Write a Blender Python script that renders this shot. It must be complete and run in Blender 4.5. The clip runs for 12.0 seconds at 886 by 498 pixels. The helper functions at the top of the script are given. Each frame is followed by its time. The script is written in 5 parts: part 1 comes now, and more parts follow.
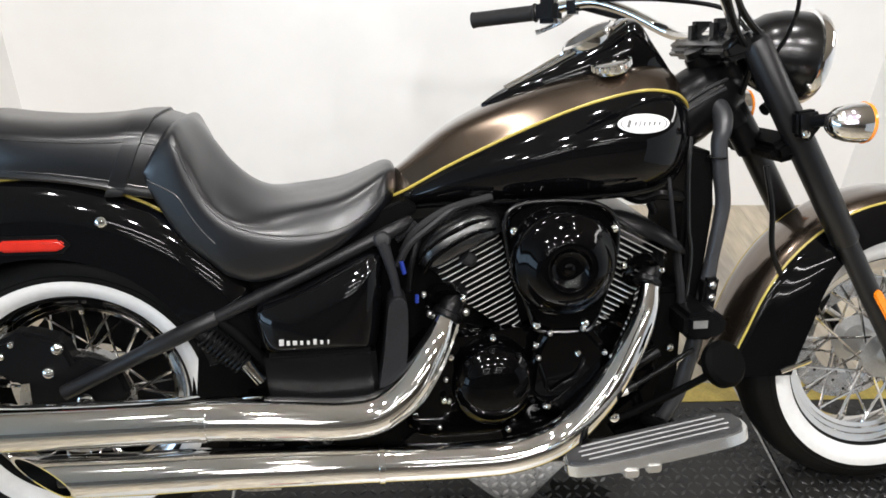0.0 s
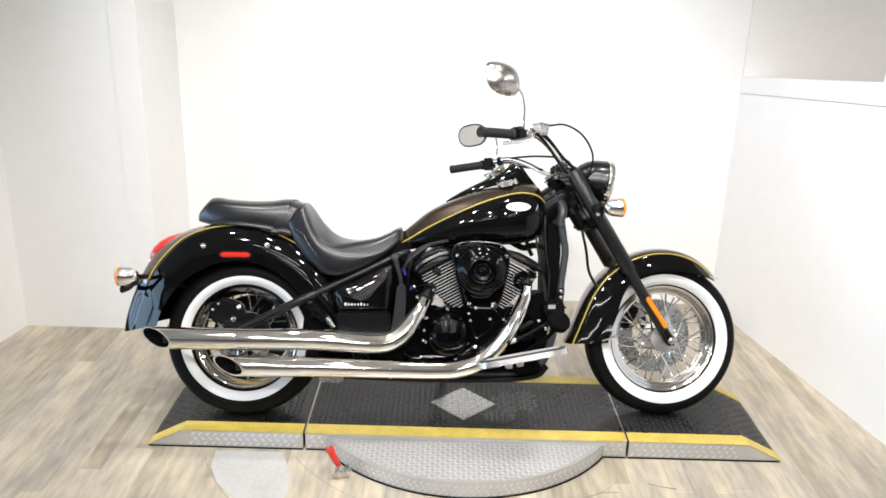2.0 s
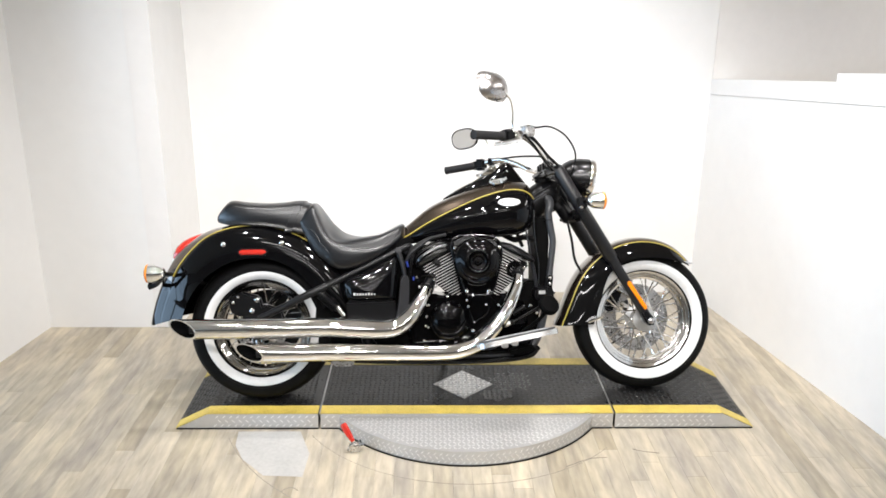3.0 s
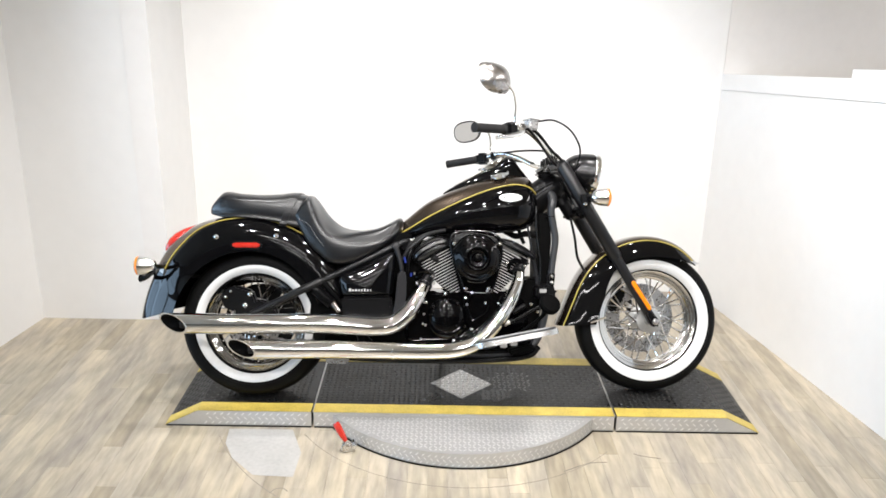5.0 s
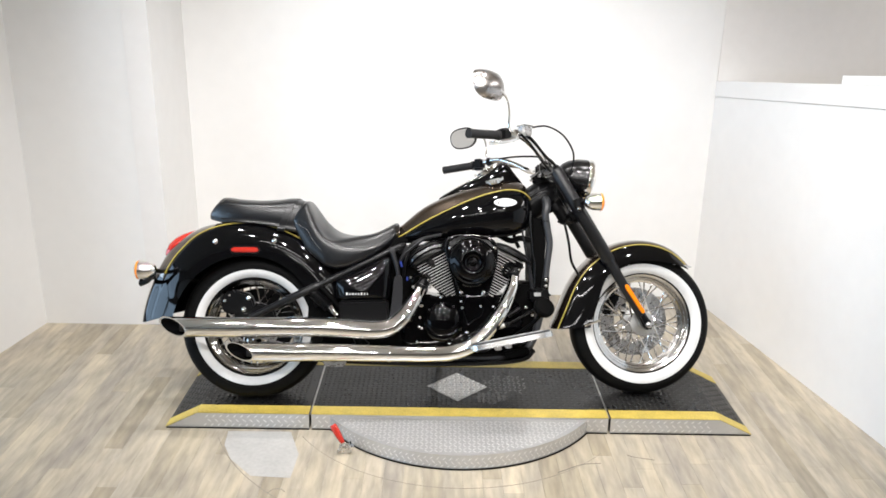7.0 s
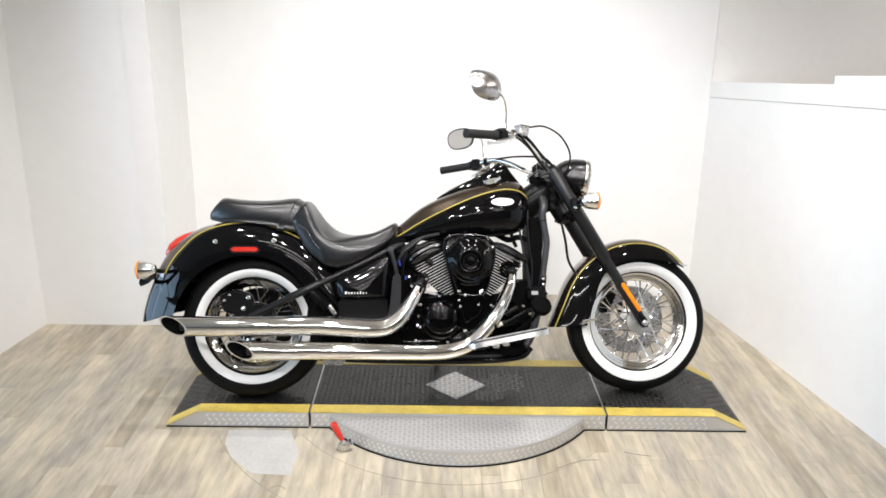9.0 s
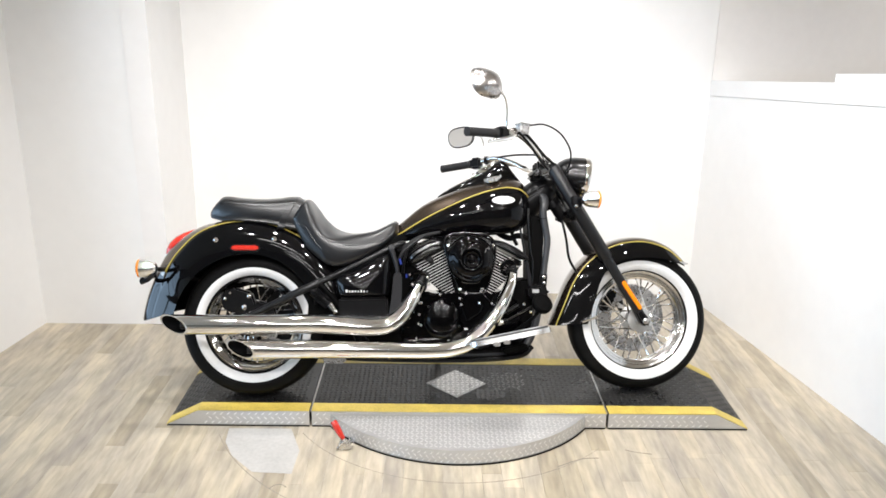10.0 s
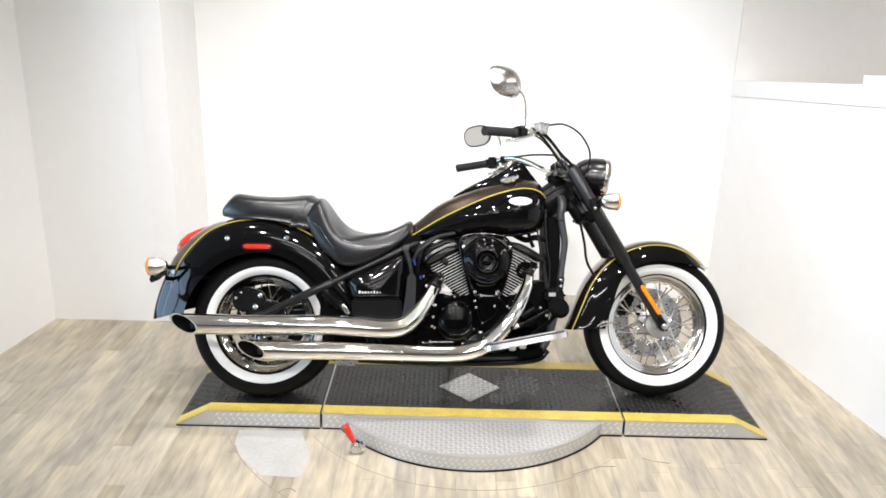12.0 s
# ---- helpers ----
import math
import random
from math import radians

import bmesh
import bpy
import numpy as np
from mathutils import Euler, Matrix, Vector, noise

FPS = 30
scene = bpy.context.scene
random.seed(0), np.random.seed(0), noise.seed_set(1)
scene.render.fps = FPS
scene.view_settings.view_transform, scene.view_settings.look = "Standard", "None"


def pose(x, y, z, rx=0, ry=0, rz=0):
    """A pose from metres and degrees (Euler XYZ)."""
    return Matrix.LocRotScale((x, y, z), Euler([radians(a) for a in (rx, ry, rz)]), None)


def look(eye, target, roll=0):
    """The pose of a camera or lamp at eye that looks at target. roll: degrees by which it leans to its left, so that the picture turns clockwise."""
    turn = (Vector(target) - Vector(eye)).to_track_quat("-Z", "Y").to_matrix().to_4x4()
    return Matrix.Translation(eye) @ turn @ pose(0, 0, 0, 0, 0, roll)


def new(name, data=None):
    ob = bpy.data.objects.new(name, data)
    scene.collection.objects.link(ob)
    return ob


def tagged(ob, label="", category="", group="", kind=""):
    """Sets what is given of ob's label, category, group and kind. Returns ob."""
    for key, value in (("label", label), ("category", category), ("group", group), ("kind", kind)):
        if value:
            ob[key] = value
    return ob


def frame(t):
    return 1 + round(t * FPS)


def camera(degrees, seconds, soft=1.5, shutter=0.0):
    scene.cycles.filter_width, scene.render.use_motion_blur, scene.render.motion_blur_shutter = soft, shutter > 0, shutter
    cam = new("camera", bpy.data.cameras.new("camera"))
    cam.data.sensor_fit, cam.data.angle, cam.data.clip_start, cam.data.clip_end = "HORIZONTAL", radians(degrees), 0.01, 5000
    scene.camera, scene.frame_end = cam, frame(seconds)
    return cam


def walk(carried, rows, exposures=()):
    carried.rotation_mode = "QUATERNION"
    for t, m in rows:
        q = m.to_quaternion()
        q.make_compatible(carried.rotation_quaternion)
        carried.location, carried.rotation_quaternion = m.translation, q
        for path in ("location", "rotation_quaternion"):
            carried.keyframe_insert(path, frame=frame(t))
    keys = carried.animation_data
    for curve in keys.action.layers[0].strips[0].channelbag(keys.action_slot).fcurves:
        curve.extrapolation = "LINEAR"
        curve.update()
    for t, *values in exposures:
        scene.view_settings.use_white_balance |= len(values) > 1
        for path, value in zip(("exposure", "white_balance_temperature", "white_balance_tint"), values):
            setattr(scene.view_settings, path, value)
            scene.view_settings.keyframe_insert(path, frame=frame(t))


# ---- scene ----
cam = camera(57.3, 12.0, soft=1.65)
PATH = [
    (0, (-0.242, -1.135, 1.481), (-0.111, 0.544, 0.402), 2.2),
    (0.2, (-0.211, -1.318, 1.504), (-0.125, 0.398, 0.481), 2.5),
    (0.5, (-0.145, -1.609, 1.584), (-0.109, 0.142, 0.617), 1.5),
    (0.7, (-0.152, -1.820, 1.583), (-0.072, -0.010, 0.735), 1.5),
    (1, (-0.184, -2.061, 1.652), (-0.1, -0.249, 0.809), 2.4),
    (1.2, (-0.208, -2.237, 1.675), (-0.151, -0.380, 0.933), 0.9),
    (1.5, (-0.098, -2.468, 1.721), (-0.138, -0.593, 1.025), 1.4),
    (1.7, (-0.117, -2.630, 1.701), (-0.135, -0.754, 1.009), 1.5),
    (2, (-0.091, -2.8, 1.731), (-0.081, -0.905, 1.091), 1.7),
    (2.5, (-0.163, -3.05, 1.743), (-0.111, -1.16, 1.091), 0.5),
    (3, (-0.138, -3.106, 1.771), (-0.098, -1.206, 1.149), 0.5),
    (3.2, (-0.143, -3.096, 1.756), (-0.118, -1.194, 1.137), 0.1),
    (5, (-0.1, -3.014, 1.75), (-0.079, -1.118, 1.113), 1.2),
    (5.5, (-0.098, -3.023, 1.753), (-0.081, -1.124, 1.127), 1.3),
    (6, (-0.091, -3.03, 1.75), (-0.07, -1.133, 1.117), 1.0),
    (6.5, (-0.076, -3.051, 1.753), (-0.058, -1.152, 1.127), 0.9),
    (7, (-0.068, -3.066, 1.749), (-0.056, -1.163, 1.132), 1.0),
    (9, (-0.077, -3.1, 1.742), (-0.055, -1.195, 1.133), 0.9),
    (9.5, (-0.07, -3.103, 1.743), (-0.057, -1.199, 1.132), 0.8),
    (10, (-0.085, -3.1, 1.735), (-0.06, -1.196, 1.126), 0.9),
    (10.5, (-0.084, -3.091, 1.734), (-0.064, -1.184, 1.13), 1.0),
    (11, (-0.088, -3.07, 1.744), (-0.075, -1.166, 1.132), 1.2),
    (11.5, (-0.098, -3.053, 1.736), (-0.077, -1.148, 1.127), 1.4),
    (12, (-0.103, -3.03, 1.734), (-0.104, -1.128, 1.115), 1.4),
]
walk(cam, [(t, look(eye, target, roll)) for t, eye, target, roll in PATH],
     [(0, -0.3), (0.5, -0.2), (1, -0.15), (1.5, -0.13), (2, -0.06), (3, -0.04), (4, -0.05), (5, -0.06), (5.5, -0.12), (7, -0.18), (8, -0.17), (9, -0.15), (9.5, -0.11), (10, -0.03), (12, 0.0)])

# ---------------------------------------------------------------- world and lights
world = bpy.data.worlds.new("world")
scene.world = world
world.use_nodes = True
world.node_tree.nodes["Background"].inputs[0].default_value = (0.52, 0.74, 1.0, 1)
world.node_tree.nodes["Background"].inputs[1].default_value = 7.0
scene.view_settings.exposure = 0.0


def lamp(kind, name, at, target, power, size=0.1, color=(1, 1, 1), spread=180, cone=120, blend=0.6):
    data = bpy.data.lights.new(name, kind)
    data.energy, data.color = power, color
    if kind == "AREA":
        data.shape, data.size, data.size_y, data.spread = "RECTANGLE", size[0], size[1], radians(spread)
    else:
        data.shadow_soft_size = size
    if kind == "SPOT":
        data.spot_size, data.spot_blend = radians(cone), blend
    ob = new(name, data)
    ob.matrix_world = look(at, target)
    return ob


CEIL = 3.05
WARM = (1.0, 0.975, 0.965)
# recessed ceiling spots in two rows in front of the display, aimed at the bay
for lx in (-1.35, -0.45, 0.45, 1.35):
    lamp("SPOT", "ceiling_spot", (lx, -1.15, CEIL - 0.06), (-lx * 0.30, 0.70, 0.2), 106 - 8 * abs(lx), 0.045, WARM, cone=98, blend=0.95)
for lx in (-1.2, -0.4, 0.4, 1.2):
    lamp("SPOT", "ceiling_spot", (lx, -2.7, CEIL - 0.06), (lx * 0.55, 0.9, 0.3), 97, 0.045, WARM, cone=68, blend=1.0)
for lx in (-0.95, 0.0, 0.95):
    lamp("SPOT", "ceiling_spot", (lx, 0.2, CEIL - 0.06), (lx * 0.9, -0.1, 0.0), 64, 0.05, WARM, cone=125, blend=1.0)
# one spot beside the partition leaves a bright pool on it
lamp("SPOT", "ceiling_spot", (1.05, -0.35, CEIL - 0.06), (1.66, 0.32, 0.90), 70, 0.05, WARM, cone=32, blend=1.0)
# fluorescent troffers over the showroom
for ly, power in ((-4.3, 20), (-5.8, 17), (-7.3, 15)):
    for lx in (-0.6, 1.45):
        lamp("AREA", "fluorescent_and_fill", (lx, ly, CEIL - 0.05), (lx, ly + 0.3, 0.0), power * 0.85, (1.25, 0.06), WARM)
# unseen fill added beyond the partition to brighten the wall there
lamp("AREA", "fluorescent_and_fill", (4.4, 0.2, CEIL - 0.05), (4.4, 0.2, 0.0), 105, (0.6, 2.4), WARM)

# ---------------------------------------------------------------- materials


def material(name, color, rough=0.5, metal=0.0, coat=0.0, var=0.0, scale=8.0, bump=0.0, bump_scale=60.0, spec=0.5, rvar=0.0, warm=None, coat_rough=0.04):
    """Principled surface with two scales of colour variation, uneven gloss and fine relief."""
    m = bpy.data.materials.new(name)
    m.use_nodes = True
    nt = m.node_tree
    b = nt.nodes["Principled BSDF"]
    b.inputs["Roughness"].default_value = rough
    b.inputs["Metallic"].default_value = metal
    b.inputs["Coat Weight"].default_value = coat
    b.inputs["Coat Roughness"].default_value = coat_rough
    b.inputs["Specular IOR Level"].default_value = spec
    b.inputs["Base Color"].default_value = (*color, 1)
    co = nt.nodes.new("ShaderNodeTexCoord")
    if var or rvar:
        n1 = nt.nodes.new("ShaderNodeTexNoise")
        n1.inputs["Scale"].default_value, n1.inputs["Detail"].default_value = scale, 6
        nt.links.new(co.outputs["Object"], n1.inputs["Vector"])
        n2 = nt.nodes.new("ShaderNodeTexNoise")
        n2.inputs["Scale"].default_value, n2.inputs["Detail"].default_value = scale * 9, 3
        nt.links.new(co.outputs["Object"], n2.inputs["Vector"])
        mid = nt.nodes.new("ShaderNodeMath")
        mid.operation = "ADD"
        nt.links.new(n1.outputs["Fac"], mid.inputs[0])
        nt.links.new(n2.outputs["Fac"], mid.inputs[1])
    if var:
        ramp = nt.nodes.new("ShaderNodeMapRange")
        ramp.inputs["From Min"].default_value, ramp.inputs["From Max"].default_value = 0.7, 1.3
        nt.links.new(mid.outputs[0], ramp.inputs["Value"])
        mix = nt.nodes.new("ShaderNodeMix")
        mix.data_type = "RGBA"
        nt.links.new(ramp.outputs[0], mix.inputs["Factor"])
        other = warm or tuple(c * (1 + var) for c in color)
        mix.inputs["A"].default_value = (*[c * (1 - var) for c in color], 1)
        mix.inputs["B"].default_value = (*[min(1, c) for c in other], 1)
        nt.links.new(mix.outputs["Result"], b.inputs["Base Color"])
    if rvar:
        rr = nt.nodes.new("ShaderNodeMapRange")
        rr.inputs["From Min"].default_value, rr.inputs["From Max"].default_value = 0.7, 1.3
        rr.inputs["To Min"].default_value, rr.inputs["To Max"].default_value = max(0, rough - rvar), rough + rvar
        nt.links.new(mid.outputs[0], rr.inputs["Value"])
        nt.links.new(rr.outputs[0], b.inputs["Roughness"])
    if bump:
        nb = nt.nodes.new("ShaderNodeTexNoise")
        nb.inputs["Scale"].default_value, nb.inputs["Detail"].default_value = bump_scale, 4
        nt.links.new(co.outputs["Object"], nb.inputs["Vector"])
        bp = nt.nodes.new("ShaderNodeBump")
        bp.inputs["Strength"].default_value, bp.inputs["Distance"].default_value = bump, 0.002
        nt.links.new(nb.outputs["Fac"], bp.inputs["Height"])
        nt.links.new(bp.outputs[0], b.inputs["Normal"])
    return m


BLACK = material("gloss_black_paint", (0.002, 0.002, 0.0024), 0.06, spec=0.08, coat=0.5, rvar=0.03, scale=4)
BRONZE = material("bronze_paint", (0.125, 0.094, 0.071), 0.22, metal=0.95, coat=1.0, var=0.08, scale=60)
FRAME = material("satin_frame_paint", (0.007, 0.007, 0.0078), 0.34, spec=0.36, var=0.2, scale=12, bump=0.04, bump_scale=160)
SEMI = material("semi_gloss_black_paint", (0.003, 0.003, 0.0034), 0.22, spec=0.5, var=0.2, scale=12, rvar=0.02)
TUBE = material("satin_grey_black_paint", (0.030, 0.031, 0.034), 0.34, spec=0.5, var=0.15, scale=12, bump=0.04, bump_scale=160)
ROCKER = material("rocker_black_enamel", (0.006, 0.006, 0.0066), 0.25, spec=0.85, var=0.15, scale=14, bump=0.05, bump_scale=150)
GOLD = material("gold_pinstripe", (0.46, 0.36, 0.075), 0.35, var=0.08, scale=30)
CHROME = material("chrome", (0.88, 0.87, 0.855), 0.05, metal=1.0, rvar=0.02, scale=5)
SILVER = material("satin_chrome", (0.80, 0.785, 0.77), 0.11, metal=1.0, rvar=0.03, scale=8)
# darker copy of the chrome, with the rear rim's dark reflections put into colour
SHADED = material("shaded_chrome", (0.56, 0.55, 0.54), 0.06, metal=1.0, rvar=0.02, scale=5)
TINT = material("dull_chrome", (0.46, 0.44, 0.43), 0.27, metal=1.0, rvar=0.02, scale=6)
STEEL = material("brushed_steel", (0.55, 0.54, 0.53), 0.28, metal=1.0, var=0.1, scale=20, rvar=0.06)
ALLOY = material("cast_alloy", (0.50, 0.50, 0.49), 0.42, metal=0.9, var=0.12, scale=25, bump=0.15)
FIN = material("machined_fin_edge", (0.80, 0.795, 0.79), 0.30, metal=0.55, var=0.1, scale=30)
# matte black parts, and hidden inner parts with their shade put into the colour
DARK = material("matte_black_and_shade", (0.0016, 0.0016, 0.0016), 0.6, spec=0.05, var=0.2, scale=20)
SATIN = material("satin_black_metal", (0.0034, 0.0034, 0.0038), 0.28, spec=0.17, var=0.25, scale=14, bump=0.08, bump_scale=180)
CASE = material("engine_black", (0.0010, 0.0010, 0.0012), 0.07, spec=0.17, coat=0.0, var=0.2, scale=18, bump=0.02, bump_scale=60)
LEATHER = material("seat_vinyl", (0.0032, 0.0035, 0.0048), 0.34, spec=0.48, coat=0.44, coat_rough=0.23, var=0.15, scale=10, bump=0.012, bump_scale=300, rvar=0.02)
RUBBER = material("tyre_rubber", (0.004, 0.004, 0.004), 0.55, spec=0.10, var=0.25, scale=14, bump=0.2, bump_scale=90)
WHITEWALL = material("whitewall_rubber", (0.68, 0.68, 0.675), 0.45, var=0.05, scale=10)
GRIP = material("grip_rubber", (0.015, 0.015, 0.0155), 0.6, spec=0.22, var=0.2, scale=30, bump=0.3, bump_scale=200)
PLASTIC = material("dark_grey_plastic", (0.013, 0.013, 0.0145), 0.40, spec=0.24, var=0.15, scale=20, bump=0.1)
RED = material("red_lens", (0.48, 0.022, 0.012), 0.15, coat=1.0, var=0.1, scale=60)
AMBER = material("amber_lens", (0.85, 0.25, 0.01), 0.18, coat=1.0, var=0.1, scale=80)
CLEAR = material("clear_lens", (0.85, 0.85, 0.85), 0.08, coat=1.0)
MIRROR = material("mirror_glass", (0.82, 0.83, 0.84), 0.02, metal=1.0)
WHITE = material("white_enamel", (0.8, 0.8, 0.8), 0.25, coat=0.5)
GREY = material("grey_ink", (0.10, 0.10, 0.10), 0.4)
BLUE = material("blue_plastic", (0.012, 0.03, 0.22), 0.4, var=0.1, scale=40)
DECK = material("worn_black_deck_paint", (0.014, 0.014, 0.0145), 0.36, spec=0.38, var=0.4, scale=7, bump=0.14, rvar=0.13, warm=(0.026, 0.025, 0.0235))
YELLOW = material("yellow_edge_paint", (0.54, 0.41, 0.085), 0.42, var=0.2, scale=18, bump=0.08)
TIPS = material("worn_deck_tread", (0.030, 0.030, 0.0295), 0.32, spec=0.5, var=0.6, scale=9)
BARE = material("scuffed_grey_tread", (0.21, 0.21, 0.205), 0.34, metal=0.5, var=0.4, scale=30)
OIL = material("oil_stain", (0.0065, 0.0064, 0.006), 0.20, spec=0.40, rvar=0.08, scale=12)
TREAD = material("aluminium_tread_plate", (0.56, 0.555, 0.545), 0.36, metal=0.6, var=0.05, scale=5, rvar=0.04)
WALL = material("white_wall_paint", (0.80, 0.795, 0.785), 0.6, var=0.018, scale=1.3, bump=0.06, bump_scale=40)
BAND = material("warm_white_wall_paint", (0.785, 0.768, 0.752), 0.6, var=0.02, scale=2, bump=0.06, bump_scale=40)
ROOM = material("tan_showroom_paint", (0.20, 0.175, 0.145), 0.7, var=0.1, scale=1)
CEILING = material("ceiling_tile", (0.60, 0.555, 0.49), 0.8, var=0.03, scale=6, bump=0.2, bump_scale=80)
SCUFF = material("pale_floor_patch", (0.44, 0.43, 0.41), 0.42, var=0.10, scale=7, bump=0.1)
WORN = material("worn_aluminium_plate", (0.40, 0.395, 0.385), 0.34, metal=0.85, var=0.3, scale=16, rvar=0.08)
DASHES = material("polished_tread_bars", (0.80, 0.79, 0.775), 0.32, metal=0.65, var=0.05, scale=20)


def wood_material():
    """Vinyl plank: each plank its own tone, long grain along it."""
    m = bpy.data.materials.new("vinyl_plank")
    m.use_nodes = True
    nt = m.node_tree
    b = nt.nodes["Principled BSDF"]
    info = nt.nodes.new("ShaderNodeObjectInfo")
    geo = nt.nodes.new("ShaderNodeNewGeometry")
    add = nt.nodes.new("ShaderNodeMath")
    add.operation = "ADD"
    nt.links.new(info.outputs["Random"], add.inputs[0])
    nt.links.new(geo.outputs["Random Per Island"], add.inputs[1])
    frac = nt.nodes.new("ShaderNodeMath")
    frac.operation = "FRACT"
    nt.links.new(add.outputs[0], frac.inputs[0])
    tone = nt.nodes.new("ShaderNodeValToRGB")
    tone.color_ramp.interpolation = "LINEAR"
    e = tone.color_ramp.elements
    e[0].position, e[0].color = 0.0, (0.315, 0.272, 0.205, 1)
    e[1].position, e[1].color = 1.0, (0.50, 0.442, 0.35, 1)
    for p, c in ((0.3, (0.41, 0.365, 0.29, 1)), (0.5, (0.452, 0.40, 0.315, 1)), (0.75, (0.365, 0.326, 0.272, 1))):
        k = e.new(p)
        k.color = c
    nt.links.new(frac.outputs[0], tone.inputs[0])
    co = nt.nodes.new("ShaderNodeNewGeometry")
    mp = nt.nodes.new("ShaderNodeMapping")
    mp.inputs["Scale"].default_value = (26, 4.5, 1)
    nt.links.new(co.outputs["Position"], mp.inputs["Vector"])
    grain = nt.nodes.new("ShaderNodeTexNoise")
    grain.inputs["Scale"].default_value, grain.inputs["Detail"].default_value = 1.6, 7
    nt.links.new(mp.outputs[0], grain.inputs["Vector"])
    rng = nt.nodes.new("ShaderNodeMapRange")
    rng.inputs["From Min"].default_value, rng.inputs["From Max"].default_value = 0.3, 0.7
    rng.inputs["To Min"].default_value, rng.inputs["To Max"].default_value = 0.78, 1.15
    nt.links.new(grain.outputs["Fac"], rng.inputs["Value"])
    mp2 = nt.nodes.new("ShaderNodeMapping")
    mp2.inputs["Scale"].default_value = (11, 2.6, 1)
    nt.links.new(co.outputs["Position"], mp2.inputs["Vector"])
    cloud = nt.nodes.new("ShaderNodeTexNoise")
    cloud.inputs["Scale"].default_value, cloud.inputs["Detail"].default_value = 1.0, 4
    nt.links.new(mp2.outputs[0], cloud.inputs["Vector"])
    soft = nt.nodes.new("ShaderNodeMapRange")
    soft.inputs["From Min"].default_value, soft.inputs["From Max"].default_value = 0.35, 0.65
    nt.links.new(cloud.outputs["Fac"], soft.inputs["Value"])
    stain = nt.nodes.new("ShaderNodeMix")
    stain.data_type = "RGBA"
    stain.inputs["A"].default_value, stain.inputs["B"].default_value = (0.85, 0.85, 0.86, 1), (1.17, 1.145, 1.07, 1)
    nt.links.new(soft.outputs[0], stain.inputs["Factor"])
    tint = nt.nodes.new("ShaderNodeMix")
    tint.data_type, tint.blend_type = "RGBA", "MULTIPLY"
    tint.inputs["Factor"].default_value = 1
    nt.links.new(tone.outputs[0], tint.inputs["A"])
    nt.links.new(stain.outputs["Result"], tint.inputs["B"])
    mul = nt.nodes.new("ShaderNodeMix")
    mul.data_type, mul.blend_type = "RGBA", "MULTIPLY"
    mul.inputs["Factor"].default_value = 1
    nt.links.new(tint.outputs["Result"], mul.inputs["A"])
    nt.links.new(rng.outputs[0], mul.inputs["B"])
    nt.links.new(mul.outputs["Result"], b.inputs["Base Color"])
    b.inputs["Roughness"].default_value = 0.38
    bp = nt.nodes.new("ShaderNodeBump")
    bp.inputs["Strength"].default_value, bp.inputs["Distance"].default_value = 0.08, 0.002
    nt.links.new(grain.outputs["Fac"], bp.inputs["Height"])
    nt.links.new(bp.outputs[0], b.inputs["Normal"])
    return m


WOOD = wood_material()

# ---------------------------------------------------------------- mesh tools


def part(name, bm, mats, parent=None, label="", m=None, smooth=True, angle=40):
    """Link a bmesh as one mesh object, under parent if given."""
    me = bpy.data.meshes.new(name)
    bmesh.ops.recalc_face_normals(bm, faces=bm.faces)
    if smooth:
        lim = radians(angle)
        for f in bm.faces:
            f.smooth = True
        for e in bm.edges:
            if len(e.link_faces) == 2 and e.calc_face_angle(0) > lim:
                e.smooth = False
    bm.to_mesh(me)
    bm.free()
    for mat in mats if isinstance(mats, (list, tuple)) else (mats,):
        me.materials.append(mat)
    return place(name, me, parent, label, m)


def place(name, me, parent=None, label="", m=None):
    ob = new(name, me)
    if parent is not None:
        ob.parent = parent
    if m is not None:
        ob.matrix_basis = m
    if label:
        tagged(ob, label)
    return ob


def thing(name, label, category, m=None, group="", kind=""):
    ob = new(name)
    ob.empty_display_size = 0.1
    if m is not None:
        ob.matrix_basis = m
    return tagged(ob, label, category, group, kind)


def glide(pts, n=6):
    """Points along a smooth curve through pts (tuples of any length)."""
    p = [np.array(q, float) for q in pts]
    p = [2 * p[0] - p[1]] + p + [2 * p[-1] - p[-2]]
    out = []
    for i in range(1, len(p) - 2):
        a, b, c, d = p[i - 1], p[i], p[i + 1], p[i + 2]
        for k in range(n):
            t = k / n
            out.append(0.5 * (2 * b + (c - a) * t + (2 * a - 5 * b + 4 * c - d) * t * t + (3 * b - 3 * c + d - a) * t ** 3))
    out.append(p[-2])
    return out


def skin(bm, rings, closed=True, caps=True, zone=None):
    rows = [[bm.verts.new(q) for q in r] for r in rings]
    n = len(rows[0])
    for i in range(len(rows) - 1):
        for j in range(n if closed else n - 1):
            k = (j + 1) % n
            f = bm.faces.new((rows[i][j], rows[i][k], rows[i + 1][k], rows[i + 1][j]))
            if zone:
                f.material_index = zone(i, j)
    if caps and closed:
        bm.faces.new(rows[0])
        bm.faces.new(rows[-1][::-1])
    return rows


